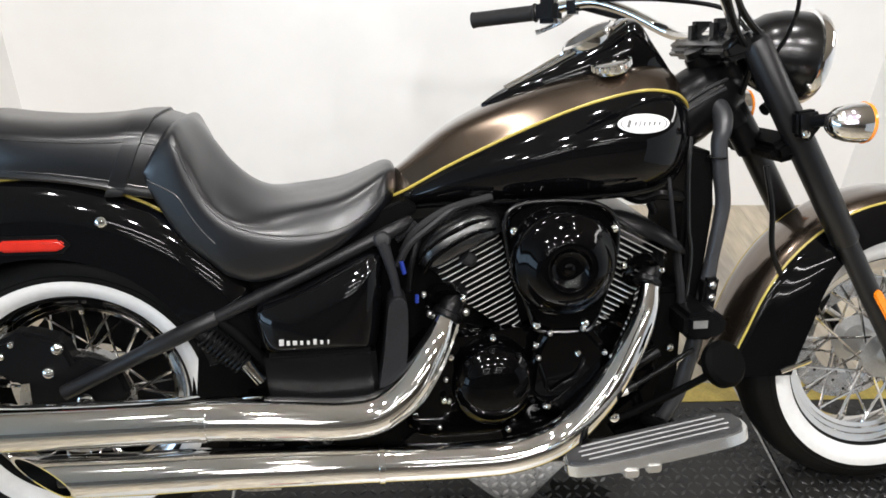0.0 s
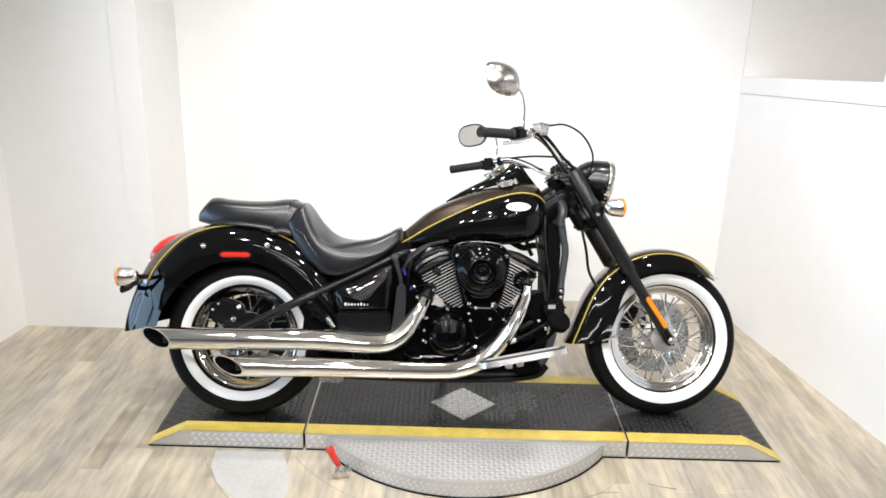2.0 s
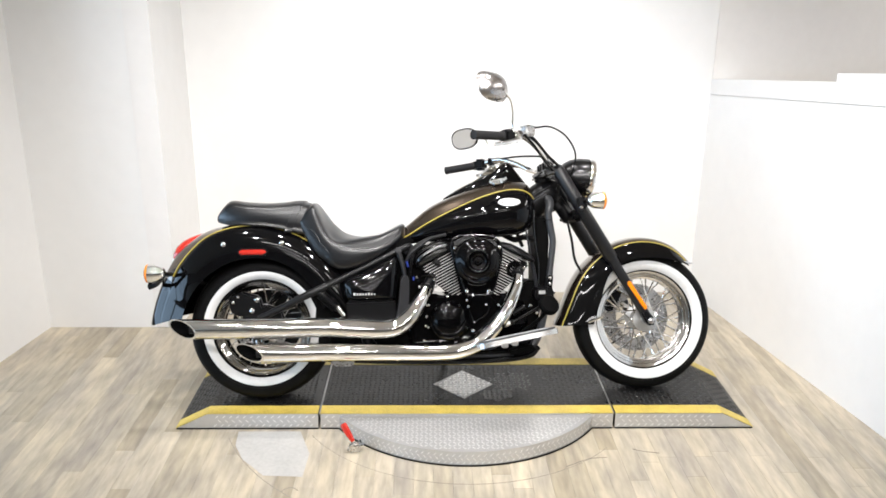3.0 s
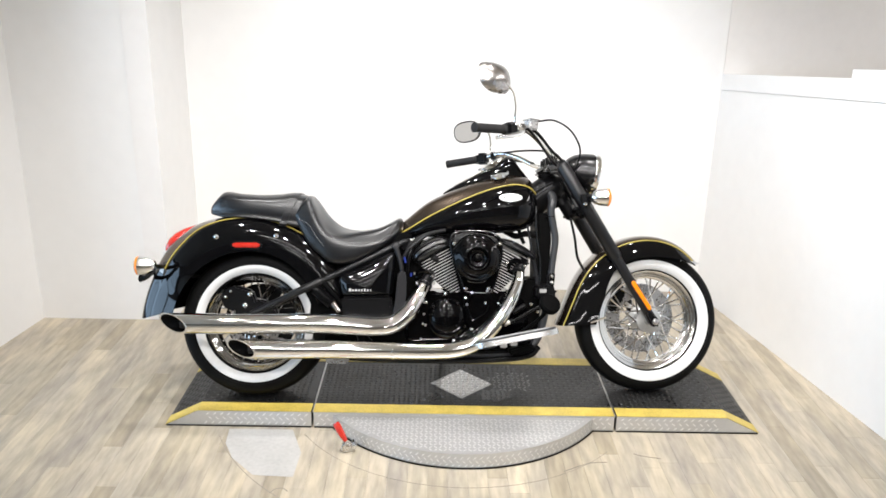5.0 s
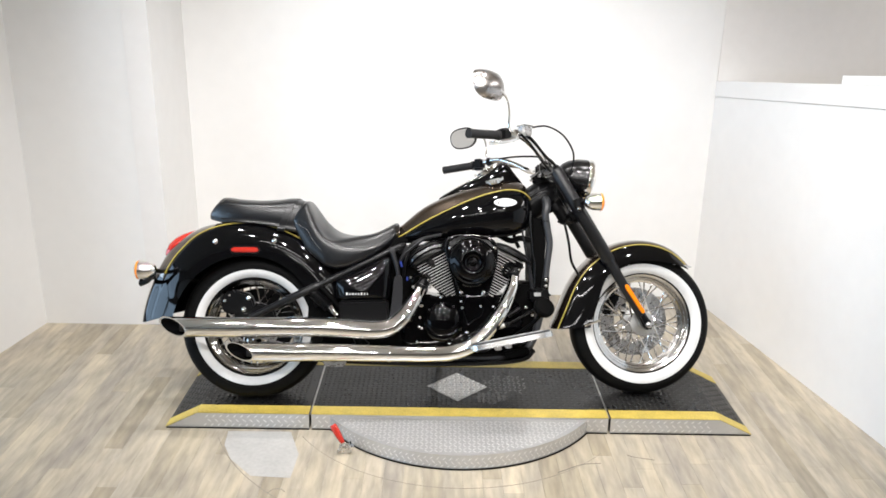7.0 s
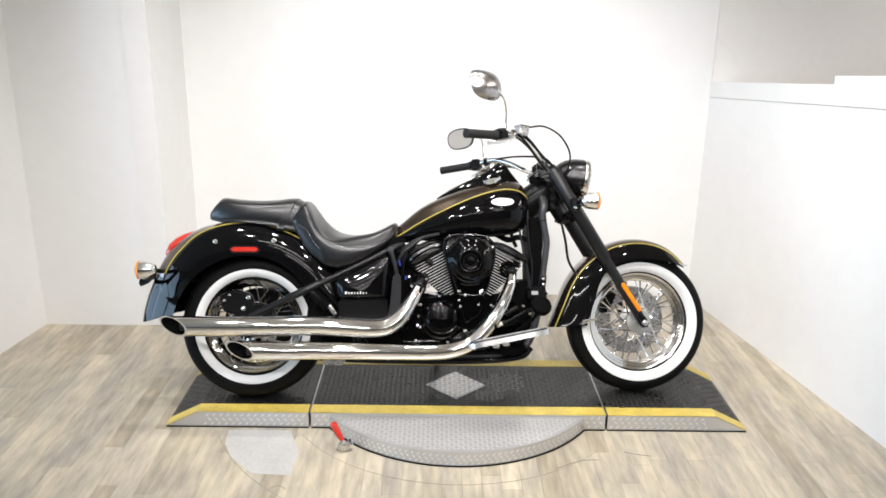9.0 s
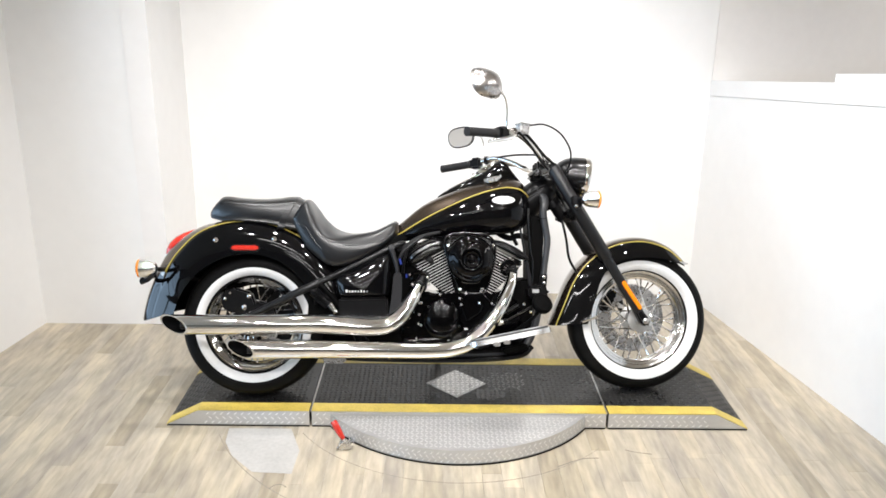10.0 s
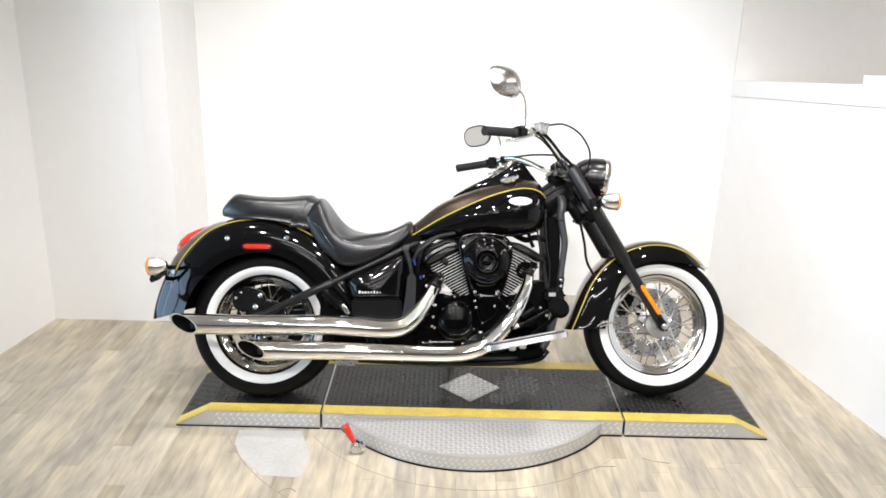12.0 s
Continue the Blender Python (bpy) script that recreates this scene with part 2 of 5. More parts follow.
def tube(bm, pts, r, seg=12, n=6, caps=True, smoothed=True, flat=1.0):
    """A swept round bar; r may be one radius or one per point."""
    radii = r if isinstance(r, (list, tuple)) else [r] * len(pts)
    rows = glide([(*p, q) for p, q in zip(pts, radii)], n) if smoothed else [np.array((*p, q), float) for p, q in zip(pts, radii)]
    c = [Vector(q[:3]) for q in rows]
    tang = [(c[min(i + 1, len(c) - 1)] - c[max(i - 1, 0)]).normalized() for i in range(len(c))]
    up = Vector((0, 0, 1)) if abs(tang[0].z) < 0.9 else Vector((1, 0, 0))
    side = tang[0].cross(up).normalized()
    rings = []
    for i, q in enumerate(rows):
        side = (side - tang[i] * side.dot(tang[i])).normalized()
        top = tang[i].cross(side)
        rings.append([c[i] + (side * math.cos(a) * flat + top * math.sin(a)) * q[3] for a in (2 * math.pi * k / seg for k in range(seg))])
    skin(bm, rings, True, caps)
    return bm


def bar(pts, r, **kw):
    return tube(bmesh.new(), pts, r, **kw)


def lathe(bm, profile, at, axis, seg=32, caps=True):
    """Revolve (radius, along) pairs round an axis through at."""
    axis = Vector(axis).normalized()
    u = axis.orthogonal().normalized()
    v = axis.cross(u)
    at = Vector(at)
    rings = [[at + axis * h + (u * math.cos(a) + v * math.sin(a)) * max(r, 1e-4) for a in (2 * math.pi * k / seg for k in range(seg))] for r, h in profile]
    skin(bm, rings, True, caps)
    return bm


def turned(profile, at, axis, seg=32, caps=True):
    return lathe(bmesh.new(), profile, at, axis, seg, caps)


def hoop(profile, at, axis, seg=64):
    """Revolve a closed (radius, along) profile: a ring with no caps."""
    return turned(list(profile) + [profile[0]], at, axis, seg, False)


def slab(bm, outline, y0, y1, bevel=0.0, steps=2):
    """Extrude an (x, z) outline from y0 to y1."""
    a = [bm.verts.new((x, y0, z)) for x, z in outline]
    b = [bm.verts.new((x, y1, z)) for x, z in outline]
    fs = [bm.faces.new(a), bm.faces.new(b[::-1])]
    n = len(a)
    for i in range(n):
        fs.append(bm.faces.new((a[i], b[i], b[(i + 1) % n], a[(i + 1) % n])))
    if bevel:
        es = {e for f in fs for e in f.edges}
        bmesh.ops.bevel(bm, geom=list(es), offset=bevel, segments=steps, affect="EDGES", clamp_overlap=True)
    return bm


def plate(outline, y0, y1, bevel=0.0, steps=2):
    return slab(bmesh.new(), outline, y0, y1, bevel, steps)


def block(bm, at, size, bevel=0.0, m=None, steps=2):
    t = bmesh.new()
    bmesh.ops.create_cube(t, size=1.0)
    bmesh.ops.scale(t, vec=size, verts=t.verts)
    if bevel:
        bmesh.ops.bevel(t, geom=list(t.edges), offset=bevel, segments=steps, affect="EDGES", clamp_overlap=True)
    t.transform(Matrix.Translation(at) @ (m or Matrix()))
    me = bpy.data.meshes.new("tmp")
    t.to_mesh(me)
    t.free()
    bm.from_mesh(me)
    bpy.data.meshes.remove(me)
    return bm


def brick(at, size, bevel=0.0, m=None, steps=2):
    return block(bmesh.new(), at, size, bevel, m, steps)


def mirrored(half, n=4):
    """A closed ring from half a section: (y, z) keys from top centre to bottom centre, y <= 0."""
    keys = list(half) + [(-y, z) for y, z in half[-2:0:-1]]
    k = len(keys)
    ring = []
    for i in range(k):
        a, b, c, d = (np.array(keys[(i + o) % k], float) for o in (-1, 0, 1, 2))
        for s in range(n):
            t = s / n
            ring.append(0.5 * (2 * b + (c - a) * t + (2 * a - 5 * b + 4 * c - d) * t * t + (3 * b - 3 * c + d - a) * t ** 3))
    return ring


def bolt(name, at, r, parent, axis=(0, -1, 0), mat=None, h=0.008):
    return part(name, turned([(r, 0), (r, h * 0.35), (r * 0.9, h * 0.7), (r * 0.6, h * 0.98), (r * 0.3, h * 1.08), (0.0002, h * 1.1)], at, axis, 12), mat or CHROME, parent)


# ---------------------------------------------------------------- the room
def wall(name, a, b, z0, z1, thick, mat, side=1):
    """A wall whose visible face runs from a to b; its thickness goes to the left of that way (side 1)."""
    a, b = Vector((*a, 0)), Vector((*b, 0))
    d = (b - a).normalized()
    n = Vector((-d.y, d.x, 0)) * thick * side
    bm = bmesh.new()
    low = [bm.verts.new((p.x, p.y, z0)) for p in (a, b, b + n, a + n)]
    top = [bm.verts.new((p.x, p.y, z1)) for p in (a, b, b + n, a + n)]
    bm.faces.new(low[::-1])
    bm.faces.new(top)
    for i in range(4):
        bm.faces.new((low[i], low[(i + 1) % 4], top[(i + 1) % 4], top[i]))
    return tagged(part(name, bm, mat, smooth=False), kind="structure")


BACK_Y = 1.47
wall("wall_back", (-1.585, BACK_Y), (1.455, BACK_Y), 0, CEIL, 0.12, WALL)
wall("wall_return", (-1.465, 1.06), (-1.465, BACK_Y), 0, CEIL, 0.12, WALL)
wall("wall_left_front", (-2.16, 0.94), (-1.465, 0.94), 0, CEIL, 0.12, WALL)
band = part("wall_band", brick((-1.527, 0.937, CEIL / 2), (0.124, 0.006, CEIL - 0.01)), BAND, smooth=False)
tagged(band, "warm white painted corner board on the wall", "trim", kind="structure")
wall("wall_left", (-2.234, 0.36), (-2.154, 0.94), 0, CEIL, 0.12, WALL)
# low partition, turned out from the back wall, with a raked cap that rises towards the room
RX0, RY0, RX1, RY1 = 1.455, BACK_Y, 2.178, -2.55


def raked(name, x_in, depth, z0, s0, z1, s1, mat, y0=RY0, y1=RY1):
    """A stretch of partition from y0 to y1; its lower and upper edges start at z0, z1 and rise by s0, s1 per metre."""
    bm = bmesh.new()
    rings = []
    for y in (y0, y1):
        k = RY0 - y
        x = RX0 + (RX1 - RX0) * k / (RY0 - RY1) - x_in
        rings.append([(x, y, z0 + s0 * k), (x + depth, y, z0 + s0 * k), (x + depth, y, z1 + s1 * k), (x, y, z1 + s1 * k)])
    skin(bm, rings)
    return tagged(part(name, bm, mat, smooth=False), kind="structure")


raked("wall_partition", 0.0, 0.14, 0.0, 0.0, 1.190, 0.0935, WALL)
raked("partition_cap", 0.003, 0.16, 1.192, 0.0935, 1.276, 0.098, WALL)
raked("partition_rail", -0.012, 0.09, 1.278, 0.098, 1.314, 0.098, WALL, 0.455)
MARK = material("grey_scuff", (0.50, 0.49, 0.48), 0.7, var=0.2, scale=60)
for x, y, z, w in ((1.5497, 0.965, 0.361, 0.016), (1.6093, 0.632, 0.349, 0.013), (1.6951, 0.152, 0.204, 0.011)):
    tagged(part("wall_scuff", brick((x, y, z), (0.003, w, w * 0.45), 0.001, Matrix.Rotation(radians(10.2), 4, "Z") @ Matrix.Rotation(radians(25), 4, "X")), MARK), kind="structure")
wall("wall_beyond", (1.457, BACK_Y), (6.0, BACK_Y + 0.9), 0, CEIL, 0.12, BAND)
# the showroom behind the camera
def window_wall(name, a, b_, z0, z1, u0, u1, count):
    """A showroom wall with a row of window openings between the shares u0 and u1 of its length."""
    a, b_ = Vector(a), Vector(b_)
    at = lambda u: tuple(a + (b_ - a) * u)
    wall(name, a, b_, 0, z0, 0.12, ROOM)
    wall(name, a, b_, z1, CEIL, 0.12, ROOM)
    wall(name, a, at(u0), z0, z1, 0.12, ROOM)
    wall(name, at(u1), b_, z0, z1, 0.12, ROOM)
    step = (u1 - u0) / count
    for k in range(1, count):
        wall("window_mullion", at(u0 + k * step - 0.004), at(u0 + k * step + 0.004), z0, z1, 0.10, WALL)


wall("wall_showroom_front", (7, -9), (-7, -9), 0, CEIL, 0.12, ROOM)
window_wall("wall_showroom_left", (-7, -9), (-7, 2.6), 0.5, 2.3, 0.03, 0.86, 6)
wall("wall_showroom_right", (7, 2.6), (7, -9), 0, CEIL, 0.12, ROOM)
wall("wall_showroom_back", (-7, 2.6), (7, 2.6), 0, CEIL, 0.12, ROOM)
tagged(part("ceiling", brick((0, -3.2, CEIL + 0.05), (14.4, 12, 0.1)), CEILING, smooth=False), kind="structure")
floor = tagged(part("floor", brick((0, -3.2, -0.058), (14.4, 12, 0.1)), WOOD, smooth=False), kind="structure")

# ---------------------------------------------------------------- the platform
DK, NEAR, FAR, TX_ = 0.07, -0.112, 0.407, 0.028
XL, XLB, G1, G2, XRB, XR = -1.18, -1.046, -0.583, 0.648, 1.103, 1.24


def lozenges(spots, size, mat, name, parent, m=None):
    """Raised tread bars at (x, y, turn) on a plane, joined in one mesh."""
    vs, fs = [], []
    ln, wd, ht = size
    for x, y, a in spots:
        c, s = math.cos(a), math.sin(a)
        k = len(vs)
        for u, v, h in ((-ln, 0, 0), (-ln * 0.3, -wd, 0), (ln * 0.3, -wd, 0), (ln, 0, 0), (ln * 0.3, wd, 0), (-ln * 0.3, wd, 0), (-ln * 0.55, 0, ht), (ln * 0.55, 0, ht)):
            vs.append((x + u * c - v * s, y + u * s + v * c, h))
        fs += [(k + i, k + j, k + o) + ((k + q,) if q is not None else ()) for i, j, o, q in
               ((0, 1, 6, None), (1, 2, 7, 6), (2, 3, 7, None), (3, 4, 7, None), (4, 5, 6, 7), (5, 0, 6, None))]
    me = bpy.data.meshes.new(name)
    me.from_pydata(vs, [], fs)
    me.materials.append(mat)
    for p in me.polygons:
        p.use_smooth = True
    return tagged(place(name, me, parent, m=m), kind="stuff")


def grid(x0, x1, y0, y1, step, keep=lambda x, y: True):
    out = []
    for i in range(int((x1 - x0) / step)):
        for j in range(int((y1 - y0) / step)):
            x, y = x0 + (i + 0.5) * step, y0 + (j + 0.5) * step
            if keep(x, y):
                out.append((x, y, radians(45 if (i + j) % 2 else -45)))
    return out


def slope(outline, y0, y1, z):
    """A strip that follows the deck's top line, z proud of it."""
    bm = bmesh.new()
    rings = []
    for x, h in outline:
        rings.append([(x, y0, h + 0.0004), (x, y1, h + 0.0004), (x, y1, h + z), (x, y0, h + z)])
    skin(bm, rings)
    return bm


def section(name, label, prof, group):
    """One length of the platform: prof is its top line, from left to right."""
    s = thing(name, label, "platform", group=group)
    foot = [(x, z) for x, z in prof]
    if foot[0][1] > 0.01:
        foot = [(foot[0][0], 0.0)] + foot
    if foot[-1][1] > 0.01:
        foot = foot + [(foot[-1][0], 0.0)]
    part("deck_plate", plate(foot, NEAR + 0.003, FAR - 0.003), DECK, s, "worn black tread plate", smooth=False)
    part("yellow_edge", slope(prof, NEAR - 0.001, NEAR + 0.066, 0.0022), YELLOW, s, "yellow painted edge", smooth=False)
    part("yellow_edge", slope(prof, FAR - 0.066, FAR + 0.001, 0.0022), YELLOW, s, "yellow painted edge", smooth=False)
    for y in (NEAR - 0.0005, FAR - 0.0025):
        part("side_skirt", plate([(x, max(z - 0.0015, 0.001)) for x, z in foot], y, y + 0.003), TREAD, s, "bare aluminium tread plate skirt", smooth=False)
    return s


mid = section("platform_section", "black tread plate platform section with yellow edges", [(G1 + 0.005, DK), (G2 - 0.005, DK)], "platform sections")
left = section("platform_ramp", "black tread plate end ramp with yellow edges", [(XL, 0.003), (XLB, DK), (G1 - 0.005, DK)], "platform sections")
right = section("platform_ramp", "black tread plate end ramp with yellow edges", [(G2 + 0.005, DK), (XRB, DK), (XR, 0.003)], "platform sections")
IN0, IN1 = NEAR + 0.07, FAR - 0.07
def scuffed(x, y):
    """The stretch of deck beside the diamond that is worn to bare metal."""
    return ((x - 0.238) / 0.098) ** 2 + ((y - 0.172) / 0.085) ** 2 < 1.0 + 0.25 * math.sin(57 * x + 91 * y)


whole = grid(G1 + 0.012, G2 - 0.012, IN0, IN1, 0.0215)
lozenges([q for q in whole if not scuffed(q[0], q[1])], (0.0105, 0.0033, 0.0027), TIPS, "tread_pattern", mid, pose(0, 0, DK + 0.0002))
lozenges([q for q in whole if scuffed(q[0], q[1])], (0.0105, 0.0036, 0.0027), BARE, "worn_tread", mid, pose(0, 0, DK + 0.0002))
# oil stain on the plate in front of the worn stretch
rs = random.Random(11)
bm = bmesh.new()
blot = [(0.165 + math.cos(a) * 0.075 * rs.uniform(0.72, 1.15), 0.050 + math.sin(a) * 0.058 * rs.uniform(0.72, 1.1)) for a in np.linspace(0, 2 * math.pi, 25)[:-1]]
skin(bm, [[(x, y, DK + h) for x, y in blot] for h in (0.0002, 0.0006)])
part("oil_stain", bm, OIL, mid, "dark oil stain", smooth=False)
lozenges(grid(XLB, G1 - 0.012, IN0, IN1, 0.0215), (0.0105, 0.0033, 0.0027), TIPS, "tread_pattern", left, pose(0, 0, DK + 0.0002))
lozenges(grid(G2 + 0.012, XRB, IN0, IN1, 0.0215), (0.0105, 0.0033, 0.0027), TIPS, "tread_pattern", right, pose(0, 0, DK + 0.0002))
for s, x0, x1 in ((mid, G1 + 0.02, G2 - 0.02), (left, XLB + 0.03, G1 - 0.02), (right, G2 + 0.02, XRB - 0.03)):
    spots = [(x, (0.012, 0.052, 0.032)[k % 3], radians(-42 if k % 3 == 2 else 42)) for k, x in enumerate(np.arange(x0, x1, 0.0095))]
    lozenges(spots, (0.0110, 0.0024, 0.0022), DASHES, "skirt_tread", s, pose(0, NEAR - 0.0006, 0.004, 90, 0, 0))
for s, m, far in ((right, Matrix.Translation((XRB, 0, DK + 0.0006)) @ Matrix.Rotation(math.atan2(DK - 0.003, XR - XRB), 4, "Y"), XR - XRB),
                  (left, Matrix.Translation((XLB, 0, DK + 0.0006)) @ Matrix.Rotation(-math.atan2(DK - 0.003, XLB - XL), 4, "Y"), XL - XLB)):
    spots = grid(min(far, 0.0), max(far, 0.0), IN0, IN1, 0.0215)
    lozenges(spots, (0.0105, 0.0033, 0.0027), TIPS, "tread_pattern", s, m)
# contact shadow along the foot of each length, built as a near-black strip
for s, x0, x1 in ((left, XL + 0.004, G1 - 0.006), (mid, G1 + 0.006, TX_ - 0.53), (mid, TX_ + 0.53, G2 - 0.006), (right, G2 + 0.006, XR - 0.004)):
    part("contact_shadow_strip", brick(((x0 + x1) / 2, NEAR - 0.002, 0.0026), (x1 - x0, 0.005, 0.0044), 0.001), DARK, s)
# joint strips between the lengths
for s, x in ((left, G1), (right, G2)):
    part("joint_strip", brick((x, (NEAR + FAR) / 2, DK - 0.006), (0.006, FAR - NEAR - 0.02, 0.006), 0.001), ALLOY, s)
# bare metal diamond let into the deck
dx, dy, dr = 0.025, 0.145, 0.133
dia = thing("diamond_plate", "bare aluminium tread plate diamond on the black deck", "plate")
bm = bmesh.new()
skin(bm, [[(dx - dr, dy, z), (dx, dy - dr, z), (dx + dr, dy, z), (dx, dy + dr, z)] for z in (DK + 0.0004, DK + 0.0026)])
part("diamond_sheet", bm, WORN, dia, smooth=False)
lozenges(grid(dx - dr, dx + dr, dy - dr, dy + dr, 0.0215, lambda x, y: abs(x - dx) + abs(y - dy) < dr - 0.012), (0.0105, 0.0036, 0.0022), DASHES, "tread_pattern", dia, pose(0, 0, DK + 0.0027))
# round turntable that shows in front of the deck
TX, TY, TR = 0.028, 0.245, 0.638
disc = thing("turntable_disc", "round aluminium tread plate turntable disc", "turntable")
half = math.acos((TY - NEAR + 0.002) / TR)
arc = [(TX + TR * math.sin(a), TY - TR * math.cos(a)) for a in np.linspace(-half, half, 49)]
bm = bmesh.new()
skin(bm, [[(x, y, z) for x, y in arc] for z in (0.001, 0.0635)])
bmesh.ops.bevel(bm, geom=[e for e in bm.edges if all(v.co.z > 0.06 for v in e.verts)], offset=0.003, segments=2, affect="EDGES")
part("disc_body", bm, TREAD, disc, smooth=True, angle=30)
lozenges(grid(TX - TR, TX + TR, TY - TR, NEAR - 0.010, 0.0185, lambda x, y: math.hypot(x - TX, y - TY) < TR - 0.013), (0.0105, 0.0022, 0.0020), DASHES, "tread_pattern", disc, pose(0, 0, 0.0636))
# the disc's contact shadow on the floor, built as a near-black strip
part("contact_shadow_strip", bar([(x + (x - TX) * 0.004, y + (y - TY) * 0.004, 0.003) for x, y in arc], 0.0028, seg=6, n=1, smoothed=False), DARK, disc)
vs, fs = [], []
for k, a in enumerate(np.linspace(-half + 0.02, half - 0.02, 150)):
    base = Vector((TX + (TR + 0.0004) * math.sin(a), TY - (TR + 0.0004) * math.cos(a), (0.014, 0.046, 0.030)[k % 3]))
    t, n = Vector((math.cos(a), math.sin(a), 0)), Vector((math.sin(a), -math.cos(a), 0))
    lean = -0.8 if k % 3 == 2 else 0.8
    d, w = t * math.cos(lean) + Vector((0, 0, math.sin(lean))), -t * math.sin(lean) + Vector((0, 0, math.cos(lean)))
    q = len(vs)
    vs += [base - d * 0.0105, base - w * 0.0022, base + d * 0.0105, base + w * 0.0022, base + n * 0.0020]
    fs += [(q, q + 1, q + 4), (q + 1, q + 2, q + 4), (q + 2, q + 3, q + 4), (q + 3, q, q + 4)]
me = bpy.data.meshes.new("rim_tread")
me.from_pydata(vs, [], fs)
me.materials.append(DASHES)
tagged(place("rim_tread", me, disc), kind="stuff")

# red handled toggle latch against the disc
latch = thing("toggle_latch", "red handled steel toggle latch on the turntable", "latch", pose(-0.424, -0.284, 0, 0, 0, 12))
part("base", brick((0.004, 0, 0.018), (0.046, 0.026, 0.036), 0.005), STEEL, latch)
part("arm", bar([(-0.026, -0.012, 0.012), (-0.010, -0.014, 0.040), (0.014, -0.012, 0.042), (0.034, -0.010, 0.030)], 0.006, seg=8), STEEL, latch)
part("spindle", bar([(0.028, -0.025, 0.03), (0.028, 0.02, 0.03)], 0.008, seg=10, n=1), CHROME, latch)
part("handle", bar([(-0.004, 0.0, 0.045), (-0.016, 0.012, 0.065), (-0.034, 0.030, 0.098), (-0.040, 0.036, 0.108)], [0.008, 0.0125, 0.0145, 0.012], seg=12), RED, latch, "red plastic handle")

# cut lines and a pale patch in the floor round the turntable
SEAM = material("dark_floor_seam", (0.26, 0.235, 0.20), 0.6, var=0.3, scale=20)


def floor_ring(r, a0, a1, w):
    bm = bmesh.new()
    rings = []
    for a in np.linspace(radians(a0), radians(a1), 60):
        c_, s_ = math.sin(a), -math.cos(a)
        rings.append([(TX + q * c_, TY + q * s_, z) for q, z in ((r - w, 0.0003), (r + w, 0.0003), (r + w, 0.0009), (r - w, 0.0009))])
    skin(bm, rings)
    return tagged(part("floor_seam", bm, SEAM, smooth=False), kind="structure")


floor_ring(0.757, -57, 48, 0.0009)
floor_ring(1.062, -66, -33, 0.0014)
bm = bmesh.new()
skin(bm, [[(x, y, z) for x, y in ((-0.915, -0.135), (-0.66, -0.135), (-0.60, -0.30), (-0.605, -0.46), (-0.755, -0.45), (-0.855, -0.34), (-0.905, -0.24))] for z in (0.0002, 0.0007)])
tagged(part("floor_patch", bm, SCUFF, smooth=False), "pale worn patch in the vinyl floor beside the platform", kind="structure")
for pts in (((0.69, -0.275), (0.73, -0.292), (0.79, -0.305)), ((0.40, -0.40), (0.50, -0.345), (0.575, -0.335)), ((-0.668, -0.556), (-0.655, -0.535), (-0.630, -0.530), (-0.608, -0.548))):
    tagged(part("floor_scratch", bar([(x, y, 0.0003) for x, y in pts], 0.0015, seg=5, flat=1.0), SEAM), kind="structure")
# ---------------------------------------------------------------- the motorcycle
# built upright: x forward, y to its left, z up from the deck; it leans on its side stand
BIKE = pose(-0.002, 0.0585, DK - 0.005, 0, 0, 3.0) @ pose(0, 0, 0, -17.2, 0, 0)
bike = thing("motorcycle", "black and bronze cruiser motorcycle with whitewall tyres leaning on platform", "motorcycle", BIKE)
AXR, AXF = (-0.826, 0.3165), (0.817, 0.3185)
# steering: everything on the fork turns a little about the raked head
HEAD, RAKE = Vector((0.392, 0, 0.94)), radians(31)
STEER = Matrix.Translation(HEAD) @ Matrix.Rotation(radians(2.5), 4, Vector((-math.sin(RAKE), 0, math.cos(RAKE)))) @ Matrix.Translation(-HEAD)


def front(name, bm, mats, parent=None, label="", **kw):
    p = parent or bike
    return part(name, bm, mats, p, label, m=STEER if p is bike else None, **kw)


# the bars sit a touch askew in their clamps
ASKEW = STEER @ Matrix.Translation(HEAD) @ Matrix.Rotation(radians(-2.3), 4, "X") @ Matrix.Translation(-HEAD)


def bars(name, bm, mats, label="", **kw):
    return part(name, bm, mats, bike, label, m=ASKEW, **kw)


